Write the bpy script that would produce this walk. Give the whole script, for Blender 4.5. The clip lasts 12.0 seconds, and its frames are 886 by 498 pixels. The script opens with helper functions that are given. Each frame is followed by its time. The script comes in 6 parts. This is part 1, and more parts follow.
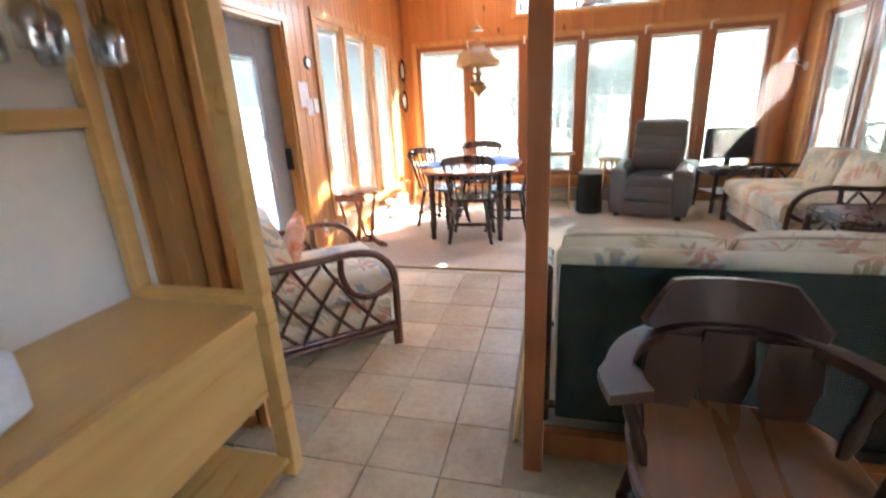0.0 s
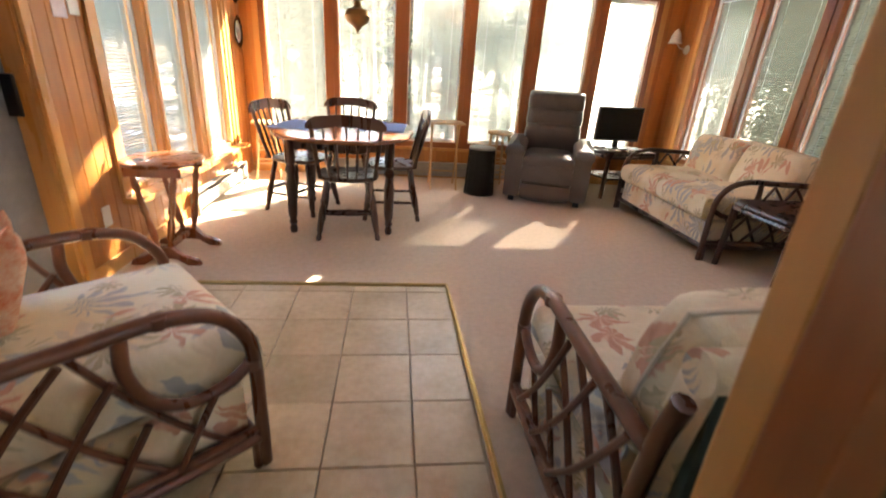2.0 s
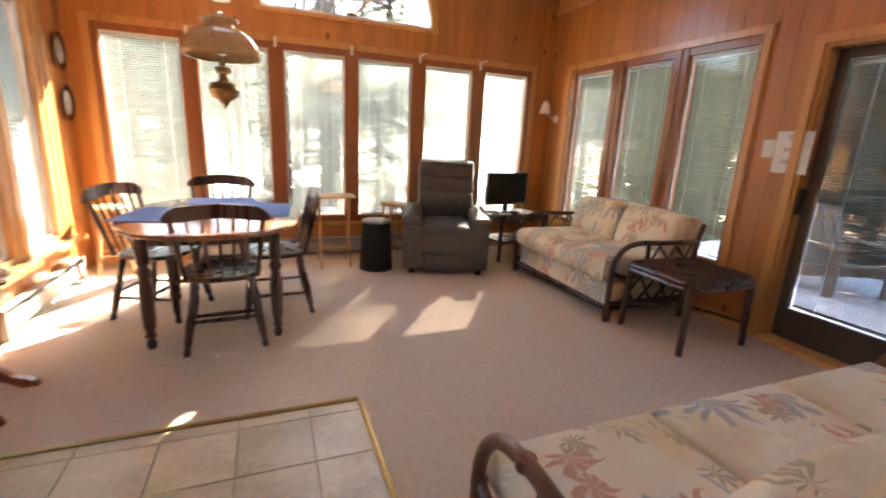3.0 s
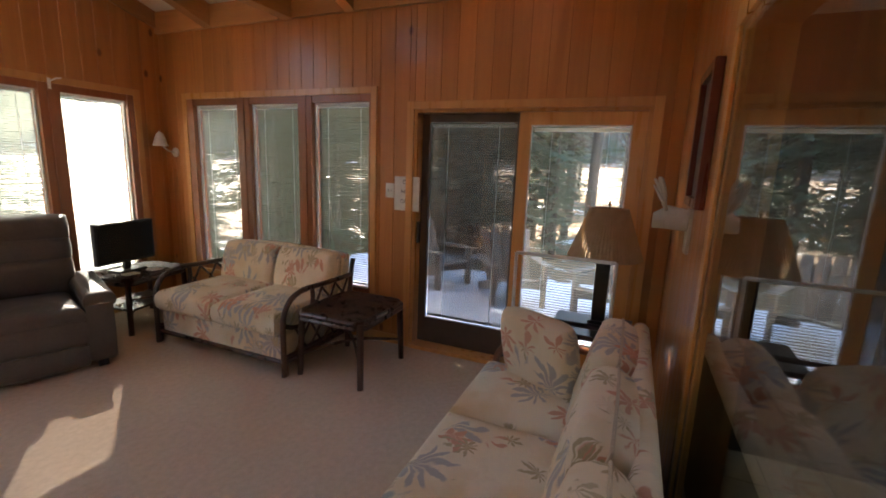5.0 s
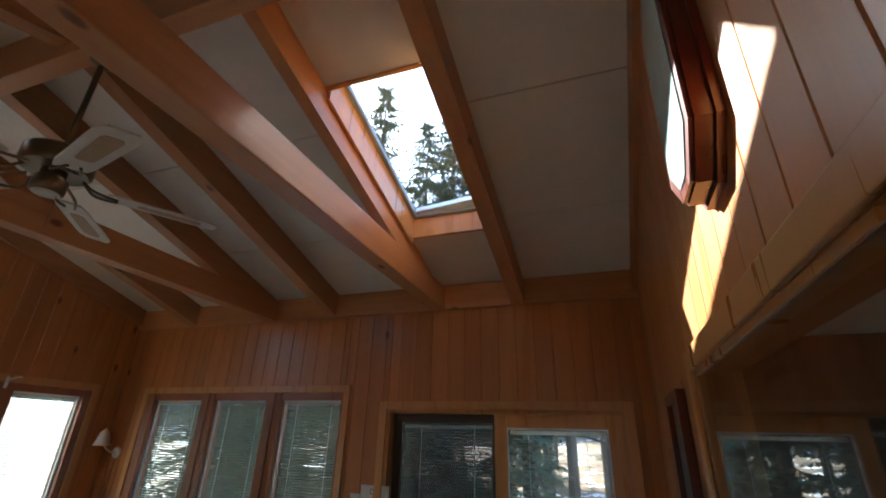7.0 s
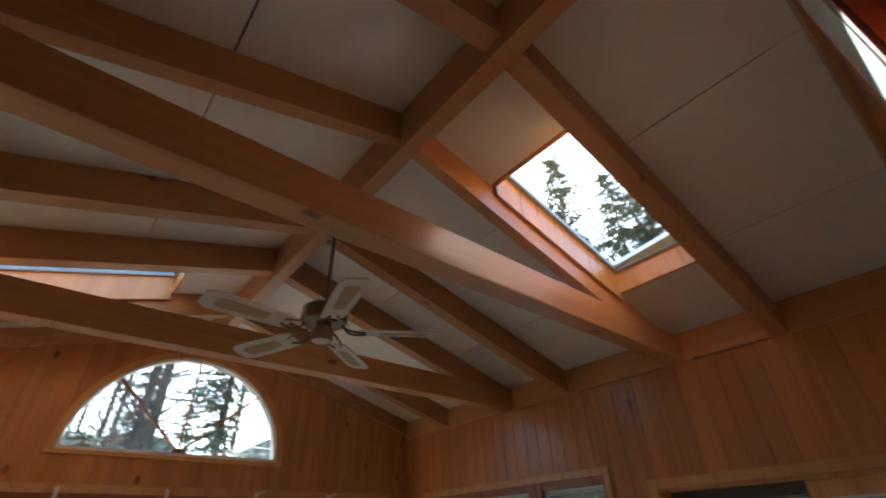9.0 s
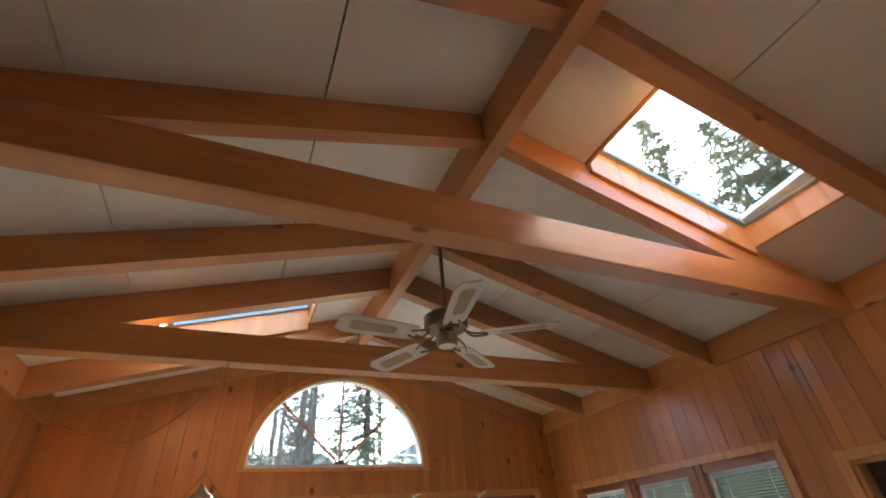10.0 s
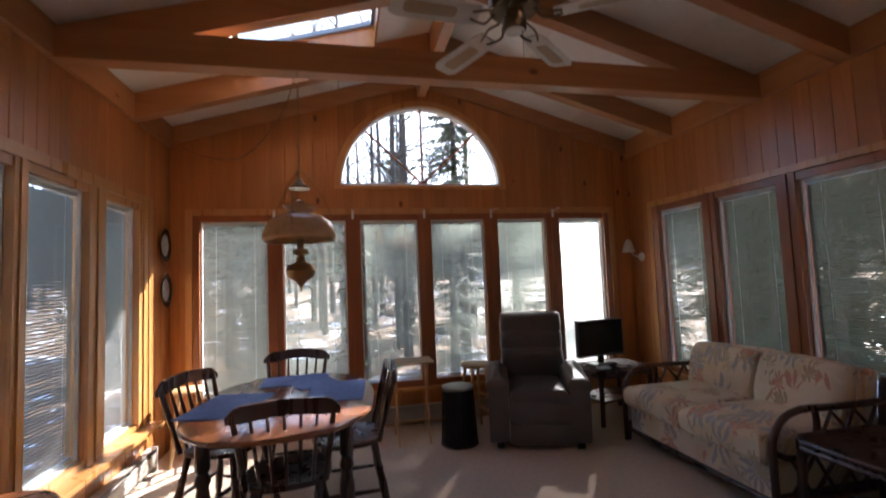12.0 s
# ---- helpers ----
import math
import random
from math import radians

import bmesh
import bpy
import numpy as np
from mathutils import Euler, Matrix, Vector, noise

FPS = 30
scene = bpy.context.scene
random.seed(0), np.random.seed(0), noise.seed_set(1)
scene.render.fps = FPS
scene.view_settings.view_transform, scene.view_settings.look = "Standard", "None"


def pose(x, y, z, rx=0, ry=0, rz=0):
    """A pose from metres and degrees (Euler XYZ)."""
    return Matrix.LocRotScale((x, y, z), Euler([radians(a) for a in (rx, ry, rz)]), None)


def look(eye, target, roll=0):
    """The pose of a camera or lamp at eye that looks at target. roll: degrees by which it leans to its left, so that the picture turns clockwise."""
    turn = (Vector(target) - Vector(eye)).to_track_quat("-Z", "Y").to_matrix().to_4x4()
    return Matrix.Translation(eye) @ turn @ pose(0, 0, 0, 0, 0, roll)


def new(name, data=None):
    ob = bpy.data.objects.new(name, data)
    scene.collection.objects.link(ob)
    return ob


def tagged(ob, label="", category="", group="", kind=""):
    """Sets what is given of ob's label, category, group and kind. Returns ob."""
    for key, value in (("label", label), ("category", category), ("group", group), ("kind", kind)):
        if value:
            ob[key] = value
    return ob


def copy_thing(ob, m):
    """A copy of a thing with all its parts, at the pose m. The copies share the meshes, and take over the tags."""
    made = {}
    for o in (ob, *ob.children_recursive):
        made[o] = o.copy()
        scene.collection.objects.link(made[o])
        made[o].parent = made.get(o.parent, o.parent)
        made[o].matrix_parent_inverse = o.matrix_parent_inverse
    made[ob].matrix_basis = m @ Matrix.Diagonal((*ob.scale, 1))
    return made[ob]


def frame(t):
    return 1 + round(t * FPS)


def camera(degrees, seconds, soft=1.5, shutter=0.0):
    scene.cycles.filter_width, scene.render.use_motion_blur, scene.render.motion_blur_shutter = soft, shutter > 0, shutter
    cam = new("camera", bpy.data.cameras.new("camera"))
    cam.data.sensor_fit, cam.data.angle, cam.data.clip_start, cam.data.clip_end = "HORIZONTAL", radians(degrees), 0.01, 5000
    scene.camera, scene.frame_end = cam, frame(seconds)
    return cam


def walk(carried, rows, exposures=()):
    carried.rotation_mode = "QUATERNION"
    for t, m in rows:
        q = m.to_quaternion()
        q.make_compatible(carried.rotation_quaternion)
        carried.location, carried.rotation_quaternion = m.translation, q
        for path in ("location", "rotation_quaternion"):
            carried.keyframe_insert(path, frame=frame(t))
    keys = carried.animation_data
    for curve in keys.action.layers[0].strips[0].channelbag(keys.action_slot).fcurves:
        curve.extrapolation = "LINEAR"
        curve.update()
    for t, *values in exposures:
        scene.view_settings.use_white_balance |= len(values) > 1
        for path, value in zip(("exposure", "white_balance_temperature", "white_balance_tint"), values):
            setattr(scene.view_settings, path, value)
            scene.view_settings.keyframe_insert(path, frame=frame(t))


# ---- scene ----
cam = camera(90.2, 12.0, soft=1.8, shutter=0.3)
PATH = [
    (0, (0.763, 0.478, 1.353), (0.289, 2.321, 0.738), -2.8),
    (0.5, (0.524, 0.727, 1.179), (0.401, 2.48, 0.225), 2.4),
    (1, (0.347, 0.949, 1.154), (0.447, 2.633, 0.079), 5.2),
    (1.5, (0.298, 1.306, 1.125), (0.464, 3.04, 0.143), 5.4),
    (2, (0.278, 1.601, 1.213), (0.513, 3.44, 0.464), 4.0),
    (2.5, (0.2, 1.778, 1.283), (0.578, 3.645, 0.675), 1.1),
    (3, (0.244, 1.991, 1.309), (0.963, 3.793, 0.822), 2.9),
    (3.5, (0.352, 2.164, 1.343), (1.586, 3.69, 0.953), 2.7),
    (3.7, (0.372, 2.19, 1.384), (1.803, 3.539, 1.019), 2.8),
    (5.3, (0.263, 2.267, 1.625), (2.098, 2.988, 1.29), 2.3),
    (5.5, (0.286, 2.266, 1.665), (2.137, 2.986, 1.432), 2.2),
    (6, (0.272, 2.279, 1.727), (2.138, 2.959, 1.969), 2.7),
    (6.5, (0.24, 2.286, 1.786), (2.04, 2.93, 2.372), 2.6),
    (6.7, (0.211, 2.302, 1.79), (1.982, 2.928, 2.477), 2.5),
    (8.3, (0.261, 2.226, 1.777), (1.718, 3.092, 2.838), 0.0),
    (8.5, (0.258, 2.23, 1.778), (1.639, 3.192, 2.858), -0.2),
    (9, (0.185, 2.222, 1.758), (1.275, 3.489, 2.856), -2.1),
    (9.5, (0.145, 2.205, 1.758), (1.014, 3.624, 2.867), -3.1),
    (10, (0.133, 2.213, 1.743), (0.851, 3.713, 2.855), -4.7),
    (10.5, (0.138, 2.219, 1.731), (0.707, 3.83, 2.77), -3.9),
    (11, (0.154, 2.239, 1.648), (0.599, 4.027, 2.426), -2.4),
    (11.5, (0.218, 2.274, 1.55), (0.637, 4.168, 2.034), -2.4),
    (12, (0.284, 2.353, 1.451), (0.71, 4.303, 1.582), -2.3),
]
EXPOSURES = [(0.0, 5.35, 5900, 11), (0.5, 5.0, 6700, 11), (1.0, 4.65, 7300, 11), (1.6, 4.6, 7300, 12), (2.0, 4.65, 7200, 12), (2.7, 4.55, 7000, 13), (3.7, 4.15, 6700, 14), (5.5, 3.5, 6900, 14), (6.0, 3.85, 6400, 10), (6.5, 3.35, 5500, 2), (8.3, 1.6, 5500, 0), (8.7, 1.8, 5500, 0), (9.3, 3.7, 6000, 0), (10.5, 3.7, 5700, 2), (11.2, 3.25, 5900, 9), (12.0, 2.65, 5900, 17)]
walk(cam, [(t, look(eye, target, roll)) for t, eye, target, roll in PATH], EXPOSURES)


# ---------------------------------------------------------------- light
SUN = Vector((-0.70, -1.0, -0.87)).normalized()      # the way the sunlight goes
world = bpy.data.worlds.new("sky")
scene.world = world
world.use_nodes = True
wt = world.node_tree
sky = wt.nodes.new("ShaderNodeTexSky")
sky.sky_type, sky.sun_disc = "NISHITA", False
sky.sun_elevation = math.asin(-SUN.z)
sky.sun_rotation = math.atan2(-SUN.x, -SUN.y)
sky.air_density, sky.dust_density = 1.0, 1.5
wt.links.new(sky.outputs[0], wt.nodes["Background"].inputs[0])
wt.nodes["Background"].inputs[1].default_value = 0.15
sun = new("sun", bpy.data.lights.new("sun", "SUN"))
sun.data.energy, sun.data.angle, sun.data.color = 5.0, radians(0.6), (1.0, 0.93, 0.82)
sun.matrix_world = look((0, 0, 20), Vector((0, 0, 20)) + SUN)

# fill lamp added at an unseen opening in the kitchen's east wall, brightens the hutch
fill_light = new("kitchen_fill_light", bpy.data.lights.new("kitchen_fill_light", "AREA"))
fill_light.data.shape, fill_light.data.size, fill_light.data.size_y = "RECTANGLE", 0.96, 0.5
fill_light.data.energy, fill_light.data.color = 0.28, (0.92, 0.95, 1.0)
fill_light.matrix_world = look((3.18, -0.7, 1.89), (-0.5, 0.9, 1.0))

# ---------------------------------------------------------------- plan
XW, XE, YN, YS, XR = -1.32, 3.535, 6.89, 2.008, 1.10
ZE, ZR = 2.97, 3.67
SL = (ZR - ZE) / (XE - XR)


def roof(x):
    """Underside of the ceiling above x."""
    return ZR - SL * abs(x - XR)


# ---------------------------------------------------------------- materials
def material(name):
    m = bpy.data.materials.new(name)
    m.use_nodes = True
    return m, m.node_tree.nodes, m.node_tree.links, m.node_tree.nodes["Principled BSDF"]


def ramp(nodes, stops):
    r = nodes.new("ShaderNodeValToRGB")
    while len(r.color_ramp.elements) < len(stops):
        r.color_ramp.elements.new(0.5)
    for e, (p, c) in zip(r.color_ramp.elements, stops):
        e.position, e.color = p, (*c, 1) if len(c) == 3 else c
    return r


def coords(nodes, links, stretch=(1, 1, 1), local=False):
    mp = nodes.new("ShaderNodeMapping")
    mp.inputs["Scale"].default_value = stretch
    if local:
        links.new(nodes.new("ShaderNodeTexCoord").outputs["Object"], mp.inputs[0])
    else:
        links.new(nodes.new("ShaderNodeNewGeometry").outputs["Position"], mp.inputs[0])
    return mp.outputs[0]


def noise_tex(nodes, links, vec, scale, detail=4.0, rough=0.55, distort=0.0):
    n = nodes.new("ShaderNodeTexNoise")
    n.inputs["Scale"].default_value, n.inputs["Detail"].default_value = scale, detail
    n.inputs["Roughness"].default_value, n.inputs["Distortion"].default_value = rough, distort
    links.new(vec, n.inputs["Vector"])
    return n.outputs[0]


def mixed(nodes, links, fac, a, b, blend="MIX"):
    """Mixes two colours; each of fac, a and b is a socket or a value."""
    mx = nodes.new("ShaderNodeMix")
    mx.data_type, mx.blend_type = "RGBA", blend
    for k, v in ((0, fac), (6, a), (7, b)):
        if isinstance(v, (int, float)):
            mx.inputs[k].default_value = v
        elif isinstance(v, tuple):
            mx.inputs[k].default_value = (*v, 1)
        else:
            links.new(v, mx.inputs[k])
    return mx.outputs[2]


def bumped(nodes, links, bsdf, height, strength, distance=0.002):
    b = nodes.new("ShaderNodeBump")
    b.inputs["Strength"].default_value, b.inputs["Distance"].default_value = strength, distance
    links.new(height, b.inputs["Height"])
    links.new(b.outputs[0], bsdf.inputs["Normal"])


def wood(name, dark, light, axis="z", rough=0.4, local=False, scale=1.0, knots=False, coat=0.0, vary=0.25):
    """Wood with grain along an axis, board to board variation and, in pine, knots."""
    m, n, l, bsdf = material(name)
    st = {"x": (0.12, 2, 2), "y": (2, 0.12, 2), "z": (2, 2, 0.12)}[axis]
    v = coords(n, l, tuple(s * scale for s in st), local)
    info = n.new("ShaderNodeObjectInfo")
    add = n.new("ShaderNodeVectorMath")
    add.operation = "MULTIPLY_ADD"
    l.new(info.outputs["Random"], add.inputs[0])
    add.inputs[1].default_value = (7.0, 5.0, 9.0)
    l.new(v, add.inputs[2])
    v = add.outputs[0]
    broad = noise_tex(n, l, v, 5.0, 3, 0.5, 1.2)
    fine = noise_tex(n, l, v, 34.0, 3, 0.6, 0.4)
    r = ramp(n, [(0.3, dark), (0.7, light)])
    l.new(broad, r.inputs[0])
    c = mixed(n, l, 0.35, r.outputs[0], mixed(n, l, fine, dark, light))
    tone = ramp(n, [(0.0, (1 - vary,) * 3), (1.0, (1.0, 1.0, 1.0))])
    l.new(info.outputs["Random"], tone.inputs[0])
    c = mixed(n, l, 1.0, c, tone.outputs[0], "MULTIPLY")
    if knots:
        kv = coords(n, l, {"x": (0.55, 1, 1), "y": (1, 0.55, 1), "z": (1, 1, 0.55)}[axis], local)
        vo = n.new("ShaderNodeTexVoronoi")
        vo.inputs["Scale"].default_value = 3.4
        l.new(kv, vo.inputs["Vector"])
        kr = ramp(n, [(0.0, (1, 1, 1)), (0.05, (0.8, 0.8, 0.8)), (0.085, (0, 0, 0))])
        l.new(vo.outputs["Distance"], kr.inputs[0])
        c = mixed(n, l, kr.outputs[0], c, (dark[0] * 0.3, dark[1] * 0.22, dark[2] * 0.2))
    l.new(c, bsdf.inputs["Base Color"])
    rr = ramp(n, [(0.3, (rough - 0.08,) * 3), (0.7, (rough + 0.12,) * 3)])
    l.new(broad, rr.inputs[0])
    l.new(rr.outputs[0], bsdf.inputs["Roughness"])
    bsdf.inputs["Coat Weight"].default_value = coat
    bsdf.inputs["Coat Roughness"].default_value = 0.15
    bumped(n, l, bsdf, fine, 0.25, 0.001)
    return m


def plain(name, c, rough=0.5, metal=0.0, c2=None, scale=12.0, bump=0.1, distance=0.001, local=False, stretch=(1, 1, 1), spec=0.5, vary=0.0):
    """One colour that drifts to a second, with fine relief."""
    m, n, l, bsdf = material(name)
    v = coords(n, l, stretch, local)
    a = noise_tex(n, l, v, scale, 5)
    b = noise_tex(n, l, v, scale * 9, 3)
    c2 = c2 or tuple(x * 0.8 for x in c)
    r = ramp(n, [(0.35, c2), (0.65, c)])
    l.new(mixed(n, l, 0.3, a, b), r.inputs[0])
    col = r.outputs[0]
    if vary:
        info = n.new("ShaderNodeObjectInfo")
        tone = ramp(n, [(0.0, (1 - vary,) * 3), (1.0, (1.0, 1.0, 1.0))])
        l.new(info.outputs["Random"], tone.inputs[0])
        col = mixed(n, l, 1.0, col, tone.outputs[0], "MULTIPLY")
    l.new(col, bsdf.inputs["Base Color"])
    bsdf.inputs["Roughness"].default_value, bsdf.inputs["Metallic"].default_value = rough, metal
    bsdf.inputs["Specular IOR Level"].default_value = spec
    if bump:
        bumped(n, l, bsdf, b, bump, distance)
    return m


def glass_pane(name, tint=(1, 1, 1), least=0.02, grow=5.0, dust=0.0):
    """Clear glass: it lets light through, and its gloss grows at flat angles."""
    m, n, l, bsdf = material(name)
    n.remove(bsdf)
    tr, gl, mx = n.new("ShaderNodeBsdfTransparent"), n.new("ShaderNodeBsdfGlossy"), n.new("ShaderNodeMixShader")
    tr.inputs[0].default_value = (*tint, 1)
    gl.inputs["Roughness"].default_value = 0.015
    lw, pw, ma = n.new("ShaderNodeLayerWeight"), n.new("ShaderNodeMath"), n.new("ShaderNodeMath")
    pw.operation, ma.operation = "POWER", "MULTIPLY_ADD"
    l.new(lw.outputs["Facing"], pw.inputs[0])
    pw.inputs[1].default_value = grow
    l.new(pw.outputs[0], ma.inputs[0])
    ma.inputs[1].default_value, ma.inputs[2].default_value = 0.9, least
    l.new(ma.outputs[0], mx.inputs[0]), l.new(tr.outputs[0], mx.inputs[1]), l.new(gl.outputs[0], mx.inputs[2])
    out = mx.outputs[0]
    if dust:
        film, dull = n.new("ShaderNodeMixShader"), n.new("ShaderNodeBsdfDiffuse")
        dull.inputs[0].default_value = (0.75, 0.76, 0.76, 1)
        grime = ramp(n, [(0.30, (dust * 0.4,) * 3), (0.75, (dust * 1.6,) * 3)])
        l.new(noise_tex(n, l, coords(n, l), 2.5, 5), grime.inputs[0])
        l.new(grime.outputs[0], film.inputs[0]), l.new(out, film.inputs[1]), l.new(dull.outputs[0], film.inputs[2])
        out = film.outputs[0]
    l.new(out, n["Material Output"].inputs[0])
    return m


def floral(name):
    """Cream cotton with coral flowers, slate-blue palm leaves and ochre shading, quilted."""
    m, n, l, bsdf = material(name)
    v = coords(n, l, (1, 1, 1), True)
    info = n.new("ShaderNodeObjectInfo")
    add = n.new("ShaderNodeVectorMath")
    add.operation = "MULTIPLY_ADD"
    l.new(info.outputs["Random"], add.inputs[0])
    add.inputs[1].default_value = (3.0, 8.0, 5.0)
    l.new(v, add.inputs[2])
    wob = n.new("ShaderNodeTexNoise")
    wob.inputs["Scale"].default_value, wob.inputs["Detail"].default_value = 9.0, 3.0
    l.new(add.outputs[0], wob.inputs["Vector"])
    warp = n.new("ShaderNodeVectorMath")
    warp.operation = "MULTIPLY_ADD"
    l.new(wob.outputs["Color"], warp.inputs[0])
    warp.inputs[1].default_value = (0.09, 0.09, 0.09)
    l.new(add.outputs[0], warp.inputs[2])
    v = warp.outputs[0]
    c = (0.80, 0.73, 0.58)
    warm = ramp(n, [(0.45, (0, 0, 0)), (0.62, (1, 1, 1))])
    l.new(noise_tex(n, l, v, 3.0, 2), warm.inputs[0])
    c = mixed(n, l, warm.outputs[0], c, (0.70, 0.58, 0.37))

    def blot(scale, radius, petals, tone_a, tone_b, base, shift):
        sh = n.new("ShaderNodeVectorMath")
        sh.operation = "ADD"
        l.new(v, sh.inputs[0])
        sh.inputs[1].default_value = shift
        vo = n.new("ShaderNodeTexVoronoi")
        vo.inputs["Scale"].default_value = scale
        l.new(sh.outputs[0], vo.inputs["Vector"])
        d = n.new("ShaderNodeVectorMath")
        d.operation = "SUBTRACT"
        l.new(sh.outputs[0], d.inputs[0]), l.new(vo.outputs["Position"], d.inputs[1])
        sep = n.new("ShaderNodeSeparateXYZ")
        l.new(d.outputs[0], sep.inputs[0])
        big = n.new("ShaderNodeMath")
        big.operation = "ADD"
        l.new(sep.outputs[1], big.inputs[0]), l.new(sep.outputs[2], big.inputs[1])
        at = n.new("ShaderNodeMath")
        at.operation = "ARCTAN2"
        l.new(big.outputs[0], at.inputs[0]), l.new(sep.outputs[0], at.inputs[1])
        k = n.new("ShaderNodeMath")
        k.operation = "MULTIPLY"
        l.new(at.outputs[0], k.inputs[0])
        k.inputs[1].default_value = petals
        si = n.new("ShaderNodeMath")
        si.operation = "SINE"
        l.new(k.outputs[0], si.inputs[0])
        edge = n.new("ShaderNodeMath")
        edge.operation = "MULTIPLY_ADD"
        l.new(si.outputs[0], edge.inputs[0])
        edge.inputs[1].default_value = 0.13
        l.new(vo.outputs["Distance"], edge.inputs[2])
        mask = ramp(n, [(radius, (1, 1, 1)), (radius + 0.06, (0, 0, 0))])
        l.new(edge.outputs[0], mask.inputs[0])
        pick = n.new("ShaderNodeSeparateColor")
        l.new(vo.outputs["Color"], pick.inputs[0])
        some = ramp(n, [(0.42, (0, 0, 0)), (0.5, (1, 1, 1))])
        l.new(pick.outputs[0], some.inputs[0])
        mm = n.new("ShaderNodeMath")
        mm.operation = "MULTIPLY"
        l.new(mask.outputs[0], mm.inputs[0]), l.new(some.outputs[0], mm.inputs[1])
        tone = mixed(n, l, si.outputs[0], tone_a, tone_b)
        return mixed(n, l, mm.outputs[0], base, tone)

    c = blot(4.2, 0.36, 11, (0.34, 0.37, 0.40), (0.64, 0.62, 0.54), c, (0.3, 0.1, 0.7))
    c = blot(5.5, 0.30, 7, (0.58, 0.26, 0.18), (0.72, 0.47, 0.34), c, (1.7, 2.2, 0.4))
    c = blot(7.0, 0.24, 9, (0.38, 0.33, 0.19), (0.56, 0.48, 0.30), c, (4.2, 0.6, 1.9))
    c = mixed(n, l, 0.22, c, (0.68, 0.53, 0.33))
    l.new(c, bsdf.inputs["Base Color"])
    bsdf.inputs["Roughness"].default_value = 0.85
    bsdf.inputs["Sheen Weight"].default_value = 0.15
    q = noise_tex(n, l, v, 9.0, 2, 0.4, 1.5)
    w = noise_tex(n, l, v, 350.0, 2)
    bumped(n, l, bsdf, mixed(n, l, 0.2, q, w), 0.7, 0.02)
    return m


PINE_D, PINE_L = (0.42, 0.150, 0.031), (0.60, 0.245, 0.062)
PINE = wood("pine boards", PINE_D, PINE_L, "z", 0.38, knots=True, coat=0.25)
BEAM_X = wood("pine beams", (0.42, 0.178, 0.055), (0.58, 0.280, 0.100), "x", 0.42, knots=True, coat=0.15)
BEAM_Y = wood("pine ridge", (0.42, 0.178, 0.055), (0.58, 0.280, 0.100), "y", 0.42, knots=True, coat=0.15)
TRIM = wood("pine trim", (0.53, 0.235, 0.060), (0.70, 0.36, 0.115), "z", 0.32, coat=0.4)
MULL = wood("stained mullions", (0.24, 0.075, 0.020), (0.36, 0.125, 0.036), "z", 0.35, coat=0.3)
DARKFRAME = plain("dark brown cladding", (0.070, 0.050, 0.038), 0.45)
DARKWOOD = wood("dark walnut stain", (0.030, 0.012, 0.007), (0.075, 0.028, 0.014), "z", 0.28, local=True, coat=0.4)
TABLETOP = wood("cherry table top", (0.16, 0.055, 0.022), (0.26, 0.10, 0.04), "y", 0.18, local=True, coat=0.6)
CHERRY = wood("red cherry stain", (0.18, 0.05, 0.018), (0.33, 0.11, 0.035), "z", 0.28, local=True, coat=0.4)
RATTAN = wood("brown rattan cane", (0.085, 0.028, 0.013), (0.19, 0.068, 0.028), "z", 0.32, local=True, coat=0.3)
RATTAN_DARK = wood("dark rattan cane", (0.035, 0.013, 0.008), (0.085, 0.032, 0.017), "z", 0.3, local=True, coat=0.35)
PALE = wood("pale birch", (0.50, 0.30, 0.13), (0.66, 0.44, 0.22), "z", 0.4, local=True)
MAPLE = wood("honey maple", (0.56, 0.32, 0.095), (0.70, 0.45, 0.155), "y", 0.34, local=False, coat=0.3)
CHAIRWOOD = wood("oak seat", (0.24, 0.10, 0.035), (0.38, 0.18, 0.07), "x", 0.3, local=True, coat=0.35)
WHITE = plain("white wall paint", (0.78, 0.76, 0.71), 0.7, c2=(0.72, 0.70, 0.65), scale=3)
CEIL = plain("ceiling board", (0.78, 0.74, 0.66), 0.8, c2=(0.70, 0.66, 0.57), scale=1.5, bump=0.08)
CARPET = plain("tan carpet", (0.64, 0.515, 0.395), 0.95, c2=(0.55, 0.44, 0.335), scale=28, bump=0.9, distance=0.006, spec=0.1)
TILE = plain("beige vinyl tile", (0.66, 0.545, 0.38), 0.34, c2=(0.44, 0.335, 0.205), scale=3.2, bump=0.15, vary=0.2)
GROUT = plain("tile joint", (0.42, 0.33, 0.22), 0.7)
BRASS = plain("brass strip", (0.55, 0.40, 0.16), 0.35, 0.8)
GLASS = glass_pane("window glass", (0.93, 0.96, 0.95), dust=0.05)
SGLASS = glass_pane("door glass", (0.84, 0.87, 0.87), 0.015, 3.2)
SLAT = plain("blind slat", (0.72, 0.74, 0.72), 0.5, bump=0)
BLACK = plain("black plastic", (0.012, 0.012, 0.014), 0.3)
SCREEN = plain("dark screen", (0.008, 0.009, 0.011), 0.12, bump=0)
LEATHER = plain("grey-brown leather", (0.115, 0.092, 0.078), 0.36, c2=(0.080, 0.066, 0.057), scale=5, bump=0.35, local=True)
FLORAL = floral("floral upholstery")
PIPING = plain("cream piping cord", (0.62, 0.55, 0.42), 0.85, local=True)
TEAL = plain("faded teal upholstery back", (0.060, 0.088, 0.070), 0.85, c2=(0.030, 0.042, 0.036), scale=4, bump=0.3)
STEEL = plain("galvanised metal", (0.35, 0.33, 0.30), 0.4, 0.7)
